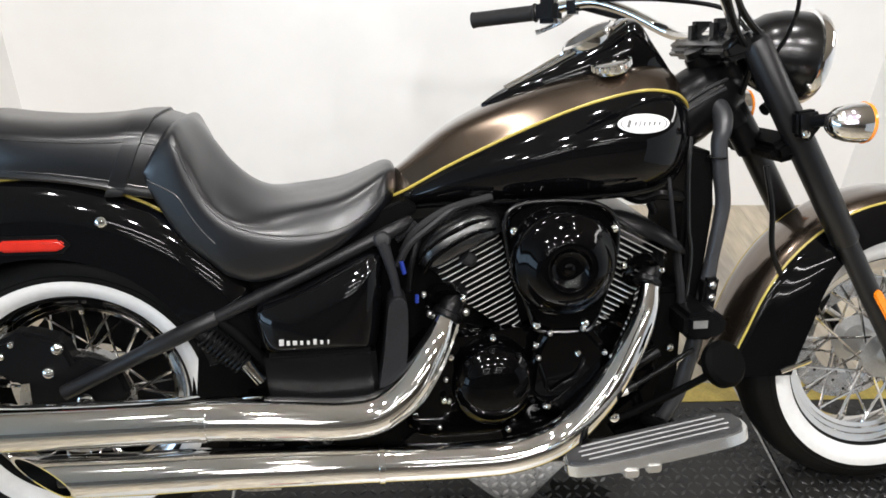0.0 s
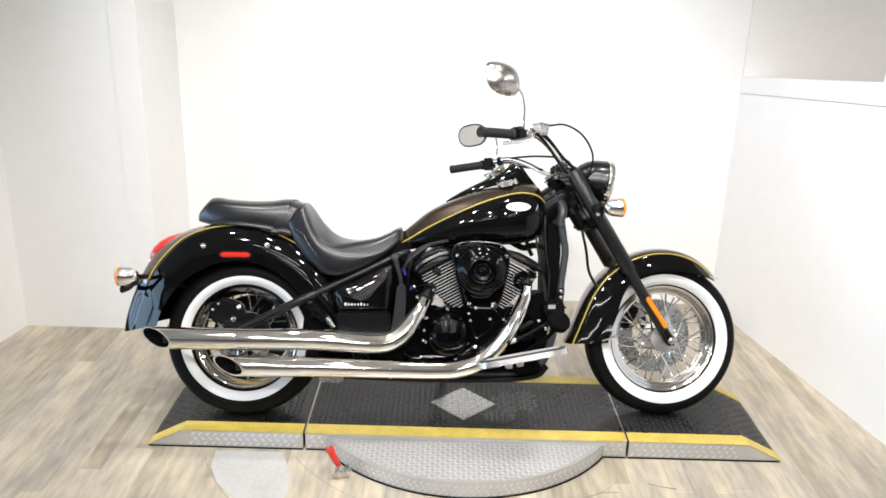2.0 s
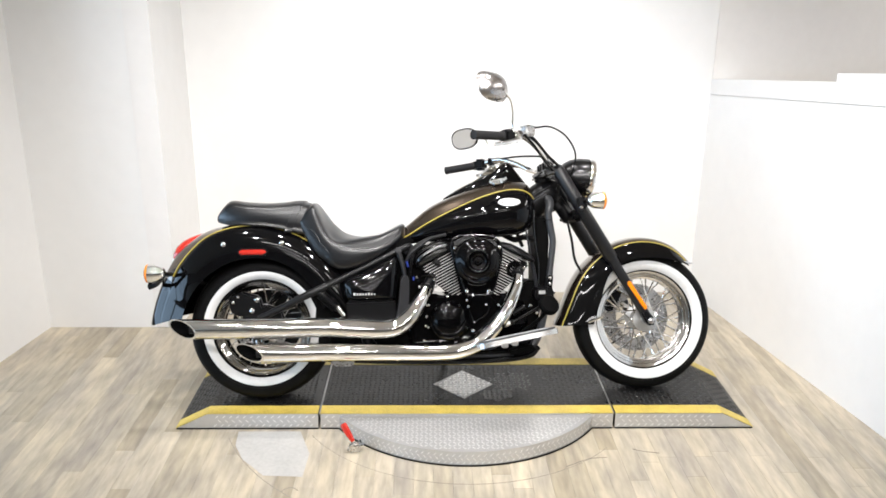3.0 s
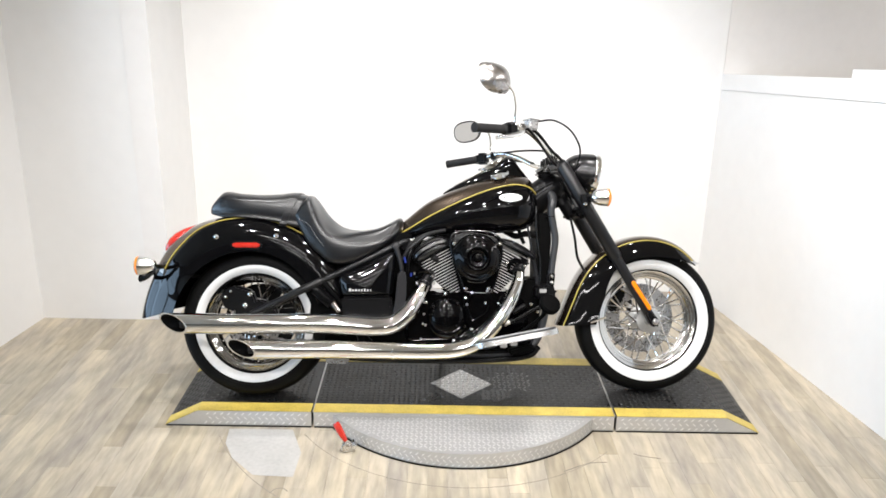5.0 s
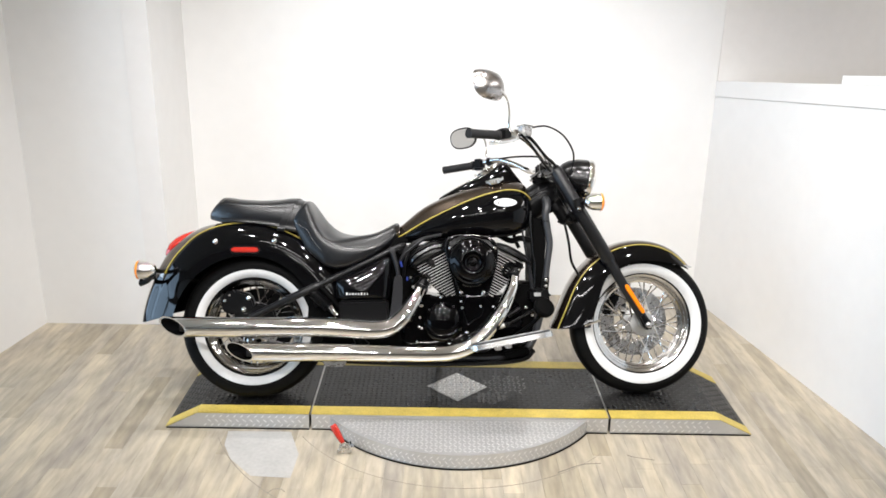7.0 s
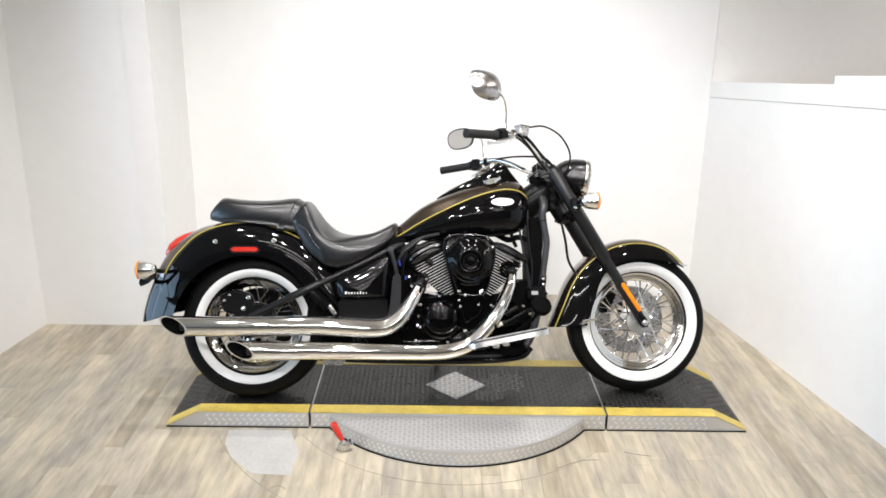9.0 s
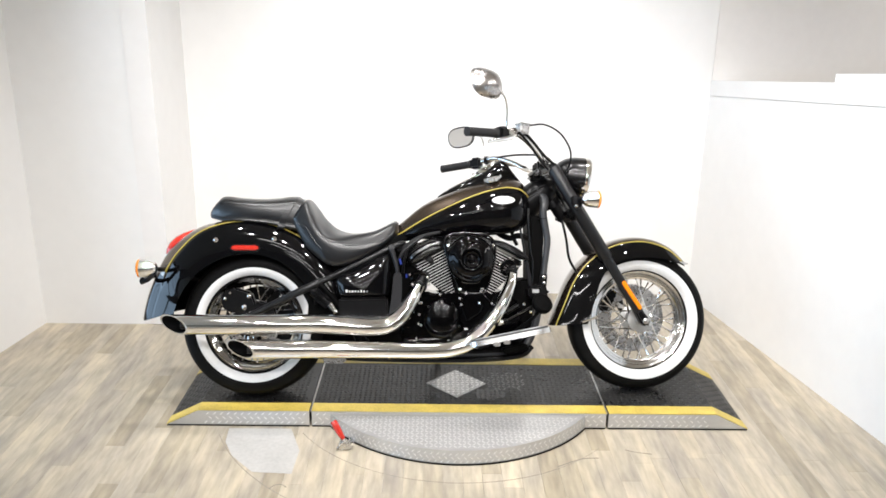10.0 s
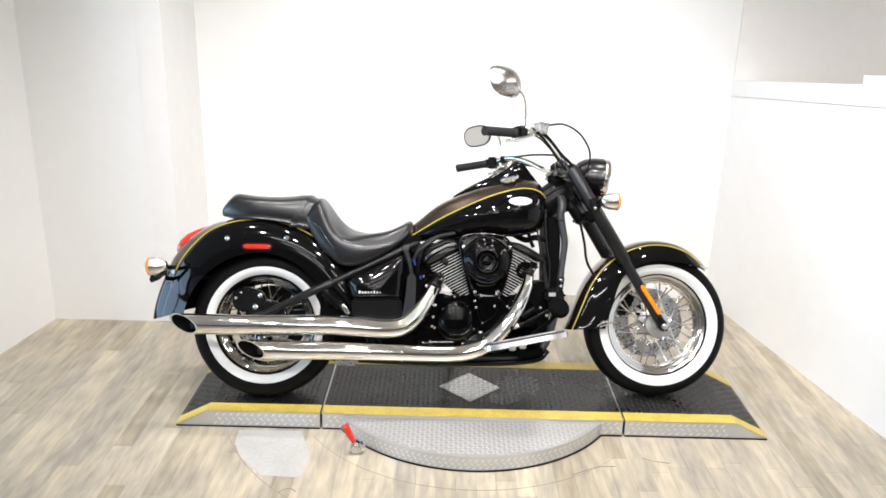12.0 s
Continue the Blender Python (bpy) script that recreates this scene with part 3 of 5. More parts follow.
def wheel(name, at, r, tw, rim, ww0, ww1, spokes, m, rim_mat):
    """Hub with tyre, whitewalls, rim, spokes and brake disc."""
    c = Vector((at[0], 0, at[1]))
    hub = part(name, turned([(0.012, -0.085), (0.02, -0.083), (0.022, -0.06), (0.052, -0.055), (0.055, -0.046), (0.034, -0.04), (0.03, 0.0), (0.034, 0.04), (0.055, 0.046), (0.052, 0.055), (0.022, 0.06), (0.02, 0.083), (0.012, 0.085)], c, (0, 1, 0), 36), ALLOY, bike, "spoked wheel", m=m)
    h = tw / 2
    prof = [(rim + 0.011, -h * 0.60), (rim + 0.020, -h * 0.80), (rim + (r - rim) * 0.35, -h * 0.97), (rim + (r - rim) * 0.55, -h), (r - 0.030, -h * 0.93), (r - 0.013, -h * 0.74), (r - 0.003, -h * 0.4), (r, 0)]
    prof = [tuple(p) for p in glide(prof, 4)]
    ring = prof + [(a, -b) for a, b in prof[-2::-1]] + [(rim + 0.009, h * 0.45), (rim + 0.009, -h * 0.45)]
    part("tyre", hoop(ring, c, (0, 1, 0), 96), RUBBER, hub, "black tyre with a broad whitewall")

    def side(q):
        for (a0, b0), (a1, b1) in zip(prof, prof[1:]):
            if a0 <= q <= a1:
                return b0 + (b1 - b0) * (q - a0) / (a1 - a0)
        return -h
    for s in (1, -1):
        rr = np.linspace(ww0, ww1, 7)
        outer = [(q, s * (side(q) - 0.0025 * math.sin(math.pi * (0.12 + 0.76 * k / 6)))) for k, q in enumerate(rr)]
        inner = [(q, s * (side(q) + 0.003)) for q in rr[::-1]]
        part("whitewall", hoop(outer + inner, c, (0, 1, 0), 96), WHITEWALL, hub, "white sidewall band")
    # groove rings beside the whitewall
    g = ww1 + 0.010
    part("sidewall_ridge", hoop([(g - 0.0012, side(g - 0.0012)), (g, side(g) - 0.0012), (g + 0.0012, side(g + 0.0012))], c, (0, 1, 0), 96), RUBBER, hub)
    w = h * 0.66
    half_rim = [(rim + 0.012, -w), (rim + 0.015, -w + 0.003), (rim + 0.010, -w + 0.007), (rim + 0.003, -w + 0.009), (rim + 0.001, -w + 0.013), (rim - 0.008, -w + 0.016), (rim - 0.010, -w + 0.022), (rim - 0.018, -w + 0.026), (rim - 0.020, 0)]
    rp = half_rim + [(q, -b) for q, b in half_rim[-2::-1]]
    back = [(q - 0.003, b * 0.97) for q, b in rp[::-1]]
    part("rim", hoop(rp + back, c, (0, 1, 0), 96), rim_mat, hub, "chrome rim")
    me = None
    n = spokes
    for i in range(n):
        sgn = -1 if i % 2 else 1
        lace = radians(42 if (i // 2) % 2 else -42)
        a = 2 * math.pi * i / n
        p0 = c + Vector((0.050 * math.cos(a + lace), sgn * 0.050, 0.050 * math.sin(a + lace)))
        p1 = c + Vector(((rim - 0.018) * math.cos(a), sgn * 0.012, (rim - 0.018) * math.sin(a)))
        d = p1 - p0
        if me is None:
            bm = tube(bmesh.new(), [(0, 0, 0), (0, 0, 0.86), (0, 0, 0.865), (0, 0, 1)], [0.0030, 0.0030, 0.0042, 0.0042], seg=6, smoothed=False)
            ob = part("spoke", bm, SILVER, hub)
            me = ob.data
        else:
            ob = place("spoke", me, hub)
        ob.matrix_basis = Matrix.Translation(p0) @ d.to_track_quat("Z", "Y").to_matrix().to_4x4() @ Matrix.Diagonal((1, 1, d.length, 1))
    return hub, c


rear, RC = wheel("rear_wheel", AXR, 0.303, 0.172, 0.186, 0.207, 0.240, 36, None, SHADED)
fw, FC = wheel("front_wheel", AXF, 0.3055, 0.130, 0.198, 0.216, 0.256, 36, STEER, SILVER)


def brake_disc(parent, c, y, r0, r1, mat, holes=12):
    bm = hoop([(r0, y - 0.0025), (r1, y - 0.0025), (r1, y + 0.0025), (r0, y + 0.0025)], c, (0, 1, 0), 64)
    d = part("brake_disc", bm, mat, parent, "drilled steel brake disc")
    for i in range(6):
        a = 2 * math.pi * i / 6
        part("disc_arm", bar([c + Vector((0.045 * math.cos(a), y, 0.045 * math.sin(a))), c + Vector(((r0 + 0.008) * math.cos(a + 0.25), y, (r0 + 0.008) * math.sin(a + 0.25)))], 0.007, seg=8, n=1), mat, parent)
    for i in range(holes * 2):
        a = 2 * math.pi * i / (holes * 2)
        q = r0 + (r1 - r0) * (0.35 if i % 2 else 0.68)
        part("drill_hole", turned([(0.0036, -0.0032), (0.0036, 0.0032)], c + Vector((q * math.cos(a), y, q * math.sin(a))), (0, 1, 0), 8), SATIN, parent)


brake_disc(fw, FC, 0.066, 0.090, 0.150, STEEL)
brake_disc(rear, RC, -0.078, 0.070, 0.106, STEEL)
part("front_caliper", plate([(0.665, 0.36), (0.69, 0.43), (0.735, 0.455), (0.755, 0.42), (0.72, 0.39), (0.705, 0.34)], 0.045, 0.095, 0.008), SATIN, bike, m=STEER)
cal = part("rear_caliper", plate([(-0.955, 0.40), (-0.945, 0.455), (-0.90, 0.475), (-0.83, 0.455), (-0.81, 0.40), (-0.86, 0.375), (-0.92, 0.37)], -0.118, -0.07, 0.008), SATIN, bike, "black brake caliper with chrome bolts")
part("caliper_bracket", plate([(-0.90, 0.40), (-0.80, 0.42), (-0.74, 0.40), (-0.72, 0.34), (-0.78, 0.28), (-0.86, 0.27), (-0.90, 0.32)], -0.112, -0.085, 0.008), SATIN, bike)
for x, z, r in ((-0.935, 0.43, 0.007), (-0.915, 0.452, 0.006), (-0.838, 0.44, 0.011), (-0.858, 0.395, 0.011), (-0.80, 0.335, 0.016)):
    bolt("bolt", (x, -0.118, z), r, cal)
part("axle_nut", turned([(0.016, -0.0), (0.016, -0.018), (0.010, -0.022)], (AXR[0], -0.112, AXR[1]), (0, 1, 0), 6), CHROME, bike)
part("belt_pulley", hoop([(0.05, 0.088), (0.152, 0.088), (0.152, 0.118), (0.05, 0.118)], RC, (0, 1, 0), 64), SATIN, bike, "black belt pulley")


# ---- mudguards
def mudguard(name, c, rows, keys, label, m=None, taper=0.0, swell=0.0, bronze_end=400):
    """A valanced mudguard swept round c. rows: (angle, line radius, edge radius); keys: (y, share) across from crown to edge."""
    bm = bmesh.new()
    rings, lines = [], []
    for a, rs, rl in glide(rows, 5):
        t = radians(a)
        half = []
        rise = 1.0 + swell * max(0.0, min(1.0, (a - 108) / 30))
        for y, k in keys:
            r = rs + k * rise if k > -0.001 else rs + (rl - rs) * -k
            if swell and y:
                flare = max(0.0, min(1.0, (a - 140) / 18))
                y += flare * (-(0.086 + 0.056 * max(0.0, -k) ** 0.85) - y) if k < 0.001 else 0.0
            half.append((y, r))
        fine = [tuple(q) for q in glide(half, 4)]
        out = fine + [(-y, r) for y, r in fine[-2::-1]] if fine[0][0] != 0 else [(-y, r) for y, r in fine[::-1]] + fine[1:]
        inn = [(y * 0.955, r - 0.005 if abs(y) < 0.8 * abs(fine[-1][0]) else r) for y, r in out[::-1]]
        slim = 1.0 - taper * max(0.0, min(1.0, (a - 140) / 34)) ** 1.6
        skew = radians(5.5) * max(0.0, (a - 160) / 11) if swell else 0.0
        turn = [t + skew * min(1.3, (r - rl) / (rs - rl)) for y, r in out + inn]
        ring = [Vector((c[0] + r * math.cos(b), y * slim, c[1] + r * math.sin(b))) for (y, r), b in zip(out + inn, turn)]
        rings.append(ring)
        y2, r2 = half[2]
        lines.append((a, y2, r2))
    n = len(rings[0])
    m2 = (len(keys) - 3) * 4
    skin(bm, rings, zone=lambda i, j: 1 if m2 <= j < n // 2 - 1 - m2 and lines[i][0] < bronze_end else 0)
    return part(name, bm, [BLACK, BRONZE], bike, label, m=m), lines


def pinstripe(parent, c, lines, r=0.0026, both=True):
    for s in (1, -1):
        pts = [(c[0] + (q + 0.0012) * math.cos(radians(a)), s * (y - 0.0012), c[1] + (q + 0.0012) * math.sin(radians(a))) for a, y, q in lines]
        part("pinstripe", bar(pts, r, seg=6, n=1, smoothed=False), GOLD, parent, "gold pinstripe")


KR = [(0, 0.018), (-0.055, 0.014), (-0.103, 0.0), (-0.124, -0.15), (-0.136, -0.48), (-0.136, -1.0)]
rf, lines = mudguard("rear_fender", AXR, [(18, 0.400, 0.270), (45, 0.408, 0.278), (67, 0.417, 0.288), (94, 0.432, 0.298), (117, 0.442, 0.304), (130, 0.433, 0.308), (142, 0.424, 0.311), (156, 0.413, 0.314), (164, 0.413, 0.316), (170.5, 0.418, 0.318)], KR, "glossy black rear fender with bronze crown and gold pinstripes", taper=0.0, swell=1.9, bronze_end=149)
pinstripe(rf, AXR, [q for q in lines if 40 < q[0] < 150])
KF = [(0, 0.022), (-0.042, 0.017), (-0.068, 0.0), (-0.079, -0.25), (-0.090, -0.6), (-0.098, -1.0)]
ff, lines = mudguard("front_fender", AXF, [(51, 0.308, 0.297), (58, 0.316, 0.290), (68, 0.327, 0.280), (80, 0.334, 0.271), (95, 0.338, 0.269), (111, 0.339, 0.270), (125, 0.337, 0.266), (139, 0.336, 0.246), (153, 0.335, 0.228), (165, 0.338, 0.226), (175, 0.352, 0.232), (183, 0.372, 0.240)], KF, "glossy black front fender with bronze crown and gold pinstripes", STEER)
pinstripe(ff, AXF, [q for q in lines if q[0] > 53])
part("chrome_tip", plate([(0.935, 0.581), (1.01, 0.566), (1.028, 0.562), (1.02, 0.556), (0.94, 0.571)], -0.088, 0.088, 0.003), CHROME, ff, "chrome trim")
part("chrome_tip", bar([(0.552, -0.0985, 0.3145), (0.584, -0.099, 0.325), (0.615, -0.0985, 0.336)], 0.0050, seg=8), CHROME, ff, "chrome trim")
bolt("bolt", (0.650, -0.078, 0.595), 0.008, ff)
for x, z in ((-0.969, 0.671), (-0.732, 0.675)):
    bolt("bolt", (x, -0.1305, z), 0.011, rf)
marker = plate([(-0.908, 0.6385), (-0.898, 0.6485), (-0.803, 0.6485), (-0.792, 0.6385), (-0.803, 0.6285), (-0.898, 0.6285)], -0.146, -0.130, 0.004)
part("side_marker", marker, RED, rf, "red side marker")
part("marker_base", plate([(-0.918, 0.638), (-0.90, 0.657), (-0.80, 0.657), (-0.782, 0.638), (-0.80, 0.620), (-0.90, 0.620)], -0.138, -0.128, 0.002), SATIN, rf)

# tail lamp on the crown
bm = bmesh.new()
rings = []
for a, w, hgt in ((121, 0.006, 0.001), (124, 0.020, 0.009), (128, 0.034, 0.020), (132, 0.043, 0.028), (136, 0.045, 0.029), (139.5, 0.040, 0.021), (141.5, 0.032, 0.008)):
    t = radians(a)
    rings.append([Vector((AXR[0] + (0.472 + hgt * math.sin(b)) * math.cos(t), w * math.cos(b), AXR[1] + (0.472 + hgt * math.sin(b)) * math.sin(t))) for b in np.linspace(-0.3, math.pi + 0.3, 14)])
skin(bm, rings)
part("tail_lamp", bm, RED, bike, "red tail lamp lens")
bm = bmesh.new()
rings = []
for a, w, hgt in ((139.5, 0.036, 0.006), (141, 0.037, 0.018), (143, 0.033, 0.014), (145, 0.024, 0.004)):
    t = radians(a)
    rings.append([Vector((AXR[0] + (0.466 + hgt * math.sin(b)) * math.cos(t), w * math.cos(b), AXR[1] + (0.466 + hgt * math.sin(b)) * math.sin(t))) for b in np.linspace(-0.3, math.pi + 0.3, 14)])
skin(bm, rings)
part("tail_lamp_window", bm, CLEAR, bike, "clear lens")


def signal(at, nose, parent_name, m=None, s=1):
    """Bullet indicator: chrome body, amber lens at its nose end (nose is +1 or -1 along x)."""
    x, y, z = at
    ax = (nose, 0, 0)
    body = part(parent_name, turned([(0.006, -0.034), (0.017, -0.030), (0.027, -0.018), (0.033, 0.000), (0.0355, 0.019), (0.0355, 0.034)], at, ax, 28), CHROME, bike, "chrome bullet indicator", m=m)
    part("lens", turned([(0.035, 0.032), (0.037, 0.034), (0.036, 0.039), (0.028, 0.045), (0.014, 0.048), (0.002, 0.049)], at, ax, 28), AMBER, body, "amber lens")
    return body


for s in (-1, 1):
    b = signal((-1.215, s * 0.215, 0.560), -1, "rear_indicator")
    part("stalk", bar([(-1.205, s * 0.19, 0.558), (-1.195, s * 0.14, 0.553), (-1.19, s * 0.09, 0.55)], 0.010, seg=10), SATIN, b)
    b = signal((0.556, s * 0.205, 0.829), 1, "front_indicator", STEER)
    part("stalk", bar([(0.548, s * 0.195, 0.835), (0.535, s * 0.165, 0.83), (0.52, s * 0.12, 0.822)], 0.012, seg=10), SATIN, b)
    part("clamp", plate([(0.495, 0.845), (0.535, 0.85), (0.548, 0.82), (0.525, 0.79), (0.50, 0.80)], s * 0.145 - 0.012, s * 0.145 + 0.012, 0.005), SATIN, b)
    bolt("bolt", (0.513, s * 0.157, 0.805), 0.008, b, (0, s, 0))
part("plate_bracket", bar([(-1.235, -0.02, 0.53), (-1.262, -0.05, 0.515), (-1.268, -0.10, 0.512), (-1.26, -0.15, 0.512)], 0.010, seg=8), SATIN, bike)
part("plate_bracket", bar([(-1.20, -0.20, 0.545), (-1.235, -0.15, 0.515), (-1.268, -0.14, 0.500)], 0.011, seg=8), SATIN, bike)


# ---- fork, headlamp, bars
for s in (-1, 1):
    y = s * 0.105
    leg = front("fork_cover", bar([(0.425, y, 0.972), (0.430, y, 0.964), (0.655, y, 0.590), (0.658, y, 0.584)], [0.022, 0.0275, 0.0275, 0.024], seg=20, smoothed=False), FRAME, label="satin black fork cover")
    front("fork_leg", bar([(0.655, y, 0.590), (0.700, y, 0.515), (0.790, y, 0.365), (0.815, y, 0.325)], [0.0215, 0.0215, 0.0205, 0.019], seg=18, smoothed=False), FRAME, leg)
    front("axle_clamp", plate([(0.775, 0.355), (0.80, 0.372), (0.838, 0.325), (0.842, 0.305), (0.825, 0.293), (0.805, 0.30)], y - 0.022, y + 0.022, 0.008), SATIN, leg)
    front("axle_cap", turned([(0.013, 0), (0.013, s * 0.008), (0.009, s * 0.011)], (0.819, y + s * 0.021, 0.318), (0, 1, 0), 18), STEEL, leg)
    front("reflector", plate([(0.716, 0.478), (0.721, 0.490), (0.731, 0.489), (0.803, 0.377), (0.801, 0.367), (0.791, 0.366)], y + s * 0.020 - 0.006, y + s * 0.020 + 0.006, 0.003), AMBER, leg, "amber reflector strip")
    front("fork_cap", turned([(0.022, 0), (0.022, 0.012), (0.014, 0.02), (0.002, 0.021)], (0.428, y, 0.968), (-0.515, 0, 0.857), 18), SATIN, leg)
front("top_clamp", plate([(0.352, 0.955), (0.40, 0.992), (0.440, 0.972), (0.425, 0.945), (0.372, 0.930)], -0.122, 0.122, 0.012, 3), SEMI)
front("lower_clamp", plate([(0.475, 0.775), (0.53, 0.808), (0.555, 0.775), (0.540, 0.752), (0.495, 0.742)], -0.112, 0.112, 0.014, 3), DARK)
front("steering_stem", bar([(0.37, 0, 0.96), (0.50, 0, 0.76)], 0.030, n=1), SATIN)
front("front_axle", bar([(AXF[0], -0.12, AXF[1]), (AXF[0], 0.12, AXF[1])], 0.010, n=1), STEEL)
hl = front("headlamp", turned([(0.004, -0.105), (0.030, -0.100), (0.052, -0.085), (0.070, -0.060), (0.082, -0.025), (0.087, 0.015), (0.087, 0.022)], (0.556, 0, 0.942), (0.985, 0, -0.17), 40), SEMI, label="satin black headlamp with chrome rim")
front("headlamp_rim", hoop([(0.083, 0.018), (0.092, 0.020), (0.094, 0.030), (0.090, 0.042), (0.082, 0.044)], (0.556, 0, 0.942), (0.985, 0, -0.17), 48), CHROME, hl, "chrome rim")
front("headlamp_glass", turned([(0.083, 0.036), (0.070, 0.050), (0.045, 0.060), (0.003, 0.064)], (0.556, 0, 0.942), (0.985, 0, -0.17), 40), CLEAR, hl, "clear glass")
bolt("bolt", (0.563, -0.070, 0.887), 0.006, hl, (0.1, -0.8, -0.6))
front("headlamp_bracket", bar([(0.49, -0.05, 0.84), (0.52, -0.04, 0.858), (0.55, -0.02, 0.858)], 0.012, seg=10), SATIN, hl)

BAR = [(0.398, 0.0, 0.985), (0.395, -0.06, 0.985), (0.372, -0.13, 1.0), (0.31, -0.20, 1.05), (0.25, -0.255, 1.078), (0.19, -0.30, 1.072), (0.145, -0.33, 1.066), (0.024, -0.412, 1.056)]
full = [(x + 0.039 * y, -y, z + 0.054 * y) for x, y, z in BAR[:0:-1]] + BAR


def sided(name, bm, mats, parent, label=""):
    """A part on one half of the bars."""
    bm.transform(LOW)
    return front(name, bm, mats, parent, label)


hb = bars("handlebar", bar(full, 0.0128, seg=14), CHROME, label="chrome pulled-back handlebar")
for s in (-1, 1):
    LOW = Matrix.Translation((-0.014, 0, -0.020)) if s > 0 else Matrix()
    front("riser", bar([(0.385, s * 0.045, 0.945), (0.398, s * 0.045, 0.985)], [0.022, 0.020], seg=16, n=1), SATIN, hb)
    front("riser_clamp", brick((0.398, s * 0.045, 0.988), (0.05, 0.032, 0.042), 0.008), SATIN, hb)
    g = sided("grip", bar([(0.150, s * 0.327, 1.0665), (0.147, s * 0.329, 1.0663), (0.144, s * 0.331, 1.066), (0.030, s * 0.408, 1.0565), (0.022, s * 0.4135, 1.0558), (0.020, s * 0.415, 1.0556)], [0.021, 0.021, 0.0175, 0.0175, 0.019, 0.012], seg=18, smoothed=False), GRIP, hb, "ribbed black rubber grip")
    sided("switch_housing", brick((0.175, s * 0.312, 1.068), (0.052, 0.05, 0.052), 0.010, Matrix.Rotation(radians(-34 * s), 4, "Z")), SATIN, hb, "black switch housing")
    sided("switch_button", brick((0.178, s * 0.335, 1.088), (0.014, 0.012, 0.012), 0.003), PLASTIC, hb)
    sided("lever_perch", brick((0.222, s * 0.285, 1.078), (0.034, 0.036, 0.036), 0.007, Matrix.Rotation(radians(-34 * s), 4, "Z")), SATIN if s > 0 else CHROME, hb)
    reach = [(0.165, s * 0.385, 1.032), (0.115, s * 0.415, 1.020), (0.102, s * 0.422, 1.017)] if s < 0 else [(0.19, s * 0.368, 1.036), (0.165, s * 0.382, 1.026)]
    path = [(0.235, s * 0.30, 1.072), (0.215, s * 0.345, 1.05)] + reach
    sided("lever", bar(path, ([0.009, 0.0095, 0.008, 0.007, 0.0085] if s < 0 else [0.007, 0.0065, 0.0055, 0.0065]), seg=8, flat=0.7), CHROME if s < 0 else STEEL, hb, "chrome hand lever")
    stem = bars("mirror", bar([(0.196, s * 0.30, 1.085), (0.196, s * 0.302, 1.11), (0.195, s * 0.325, 1.16), (0.18, s * 0.365, 1.20), (0.152, s * 0.395, 1.225)], [0.0075, 0.0055, 0.005, 0.005, 0.0065], seg=10), CHROME, label="chrome stemmed oval mirror")
    ms, mw = (1.0, 1.0) if s < 0 else (0.80, 1.05)
    yaw = radians(52 * s if s < 0 else 38)
    mm = Matrix.Translation((0.105, s * 0.405, 1.248 if s < 0 else 1.190)) @ Matrix.Rotation(yaw, 4, "Z") @ Matrix.Rotation(radians(-12), 4, "Y")
    bm = bmesh.new()
    rings = []
    for q, d in ((0.80, -0.009), (1.0, -0.009), (1.04, -0.004), (1.0, 0.004), (0.80, 0.018), (0.50, 0.027), (0.22, 0.031)):
        rings.append([mm @ Vector((d, 0.078 * mw * q * math.copysign(abs(math.cos(t)) ** 0.75, math.cos(t)), 0.057 * ms * q * math.copysign(abs(math.sin(t)) ** 0.8, math.sin(t)))) for t in np.linspace(0, 2 * math.pi, 29)[:-1]])
    skin(bm, rings)
    front("mirror_housing", bm, TINT, stem, "chrome mirror housing")
    edge = [mm @ Vector((-0.008, 0.080 * mw * math.copysign(abs(math.cos(t)) ** 0.75, math.cos(t)), 0.059 * ms * math.copysign(abs(math.sin(t)) ** 0.8, math.sin(t)))) for t in np.linspace(0, 2 * math.pi, 41)]
    front("mirror_bezel", bar(edge, 0.0032, seg=6, n=1, smoothed=False), SATIN if s > 0 else TINT, stem)
    bm = bmesh.new()
    rings = [[mm @ Vector((d, 0.074 * mw * q * math.copysign(abs(math.cos(t)) ** 0.75, math.cos(t)), 0.053 * ms * q * math.copysign(abs(math.sin(t)) ** 0.8, math.sin(t)))) for t in np.linspace(0, 2 * math.pi, 29)[:-1]] for q, d in ((1.0, -0.0095), (1.0, -0.0115))]
    skin(bm, rings)
    front("mirror_glass", bm, MIRROR, stem, "mirror glass")
    front("mirror_joint", bar([(0.152, s * 0.395, 1.225), tuple(mm @ Vector((0.02, -s * 0.012, -0.012)))], [0.009, 0.011], seg=10, n=1), CHROME, stem)
front("master_cylinder", brick((0.268, -0.262, 1.096), (0.052, 0.040, 0.036), 0.006, Matrix.Rotation(radians(34), 4, "Z")), STEEL, hb, "brushed master cylinder")
front("reservoir_lid", brick((0.268, -0.262, 1.116), (0.056, 0.044, 0.006), 0.002, Matrix.Rotation(radians(34), 4, "Z")), CHROME, hb)
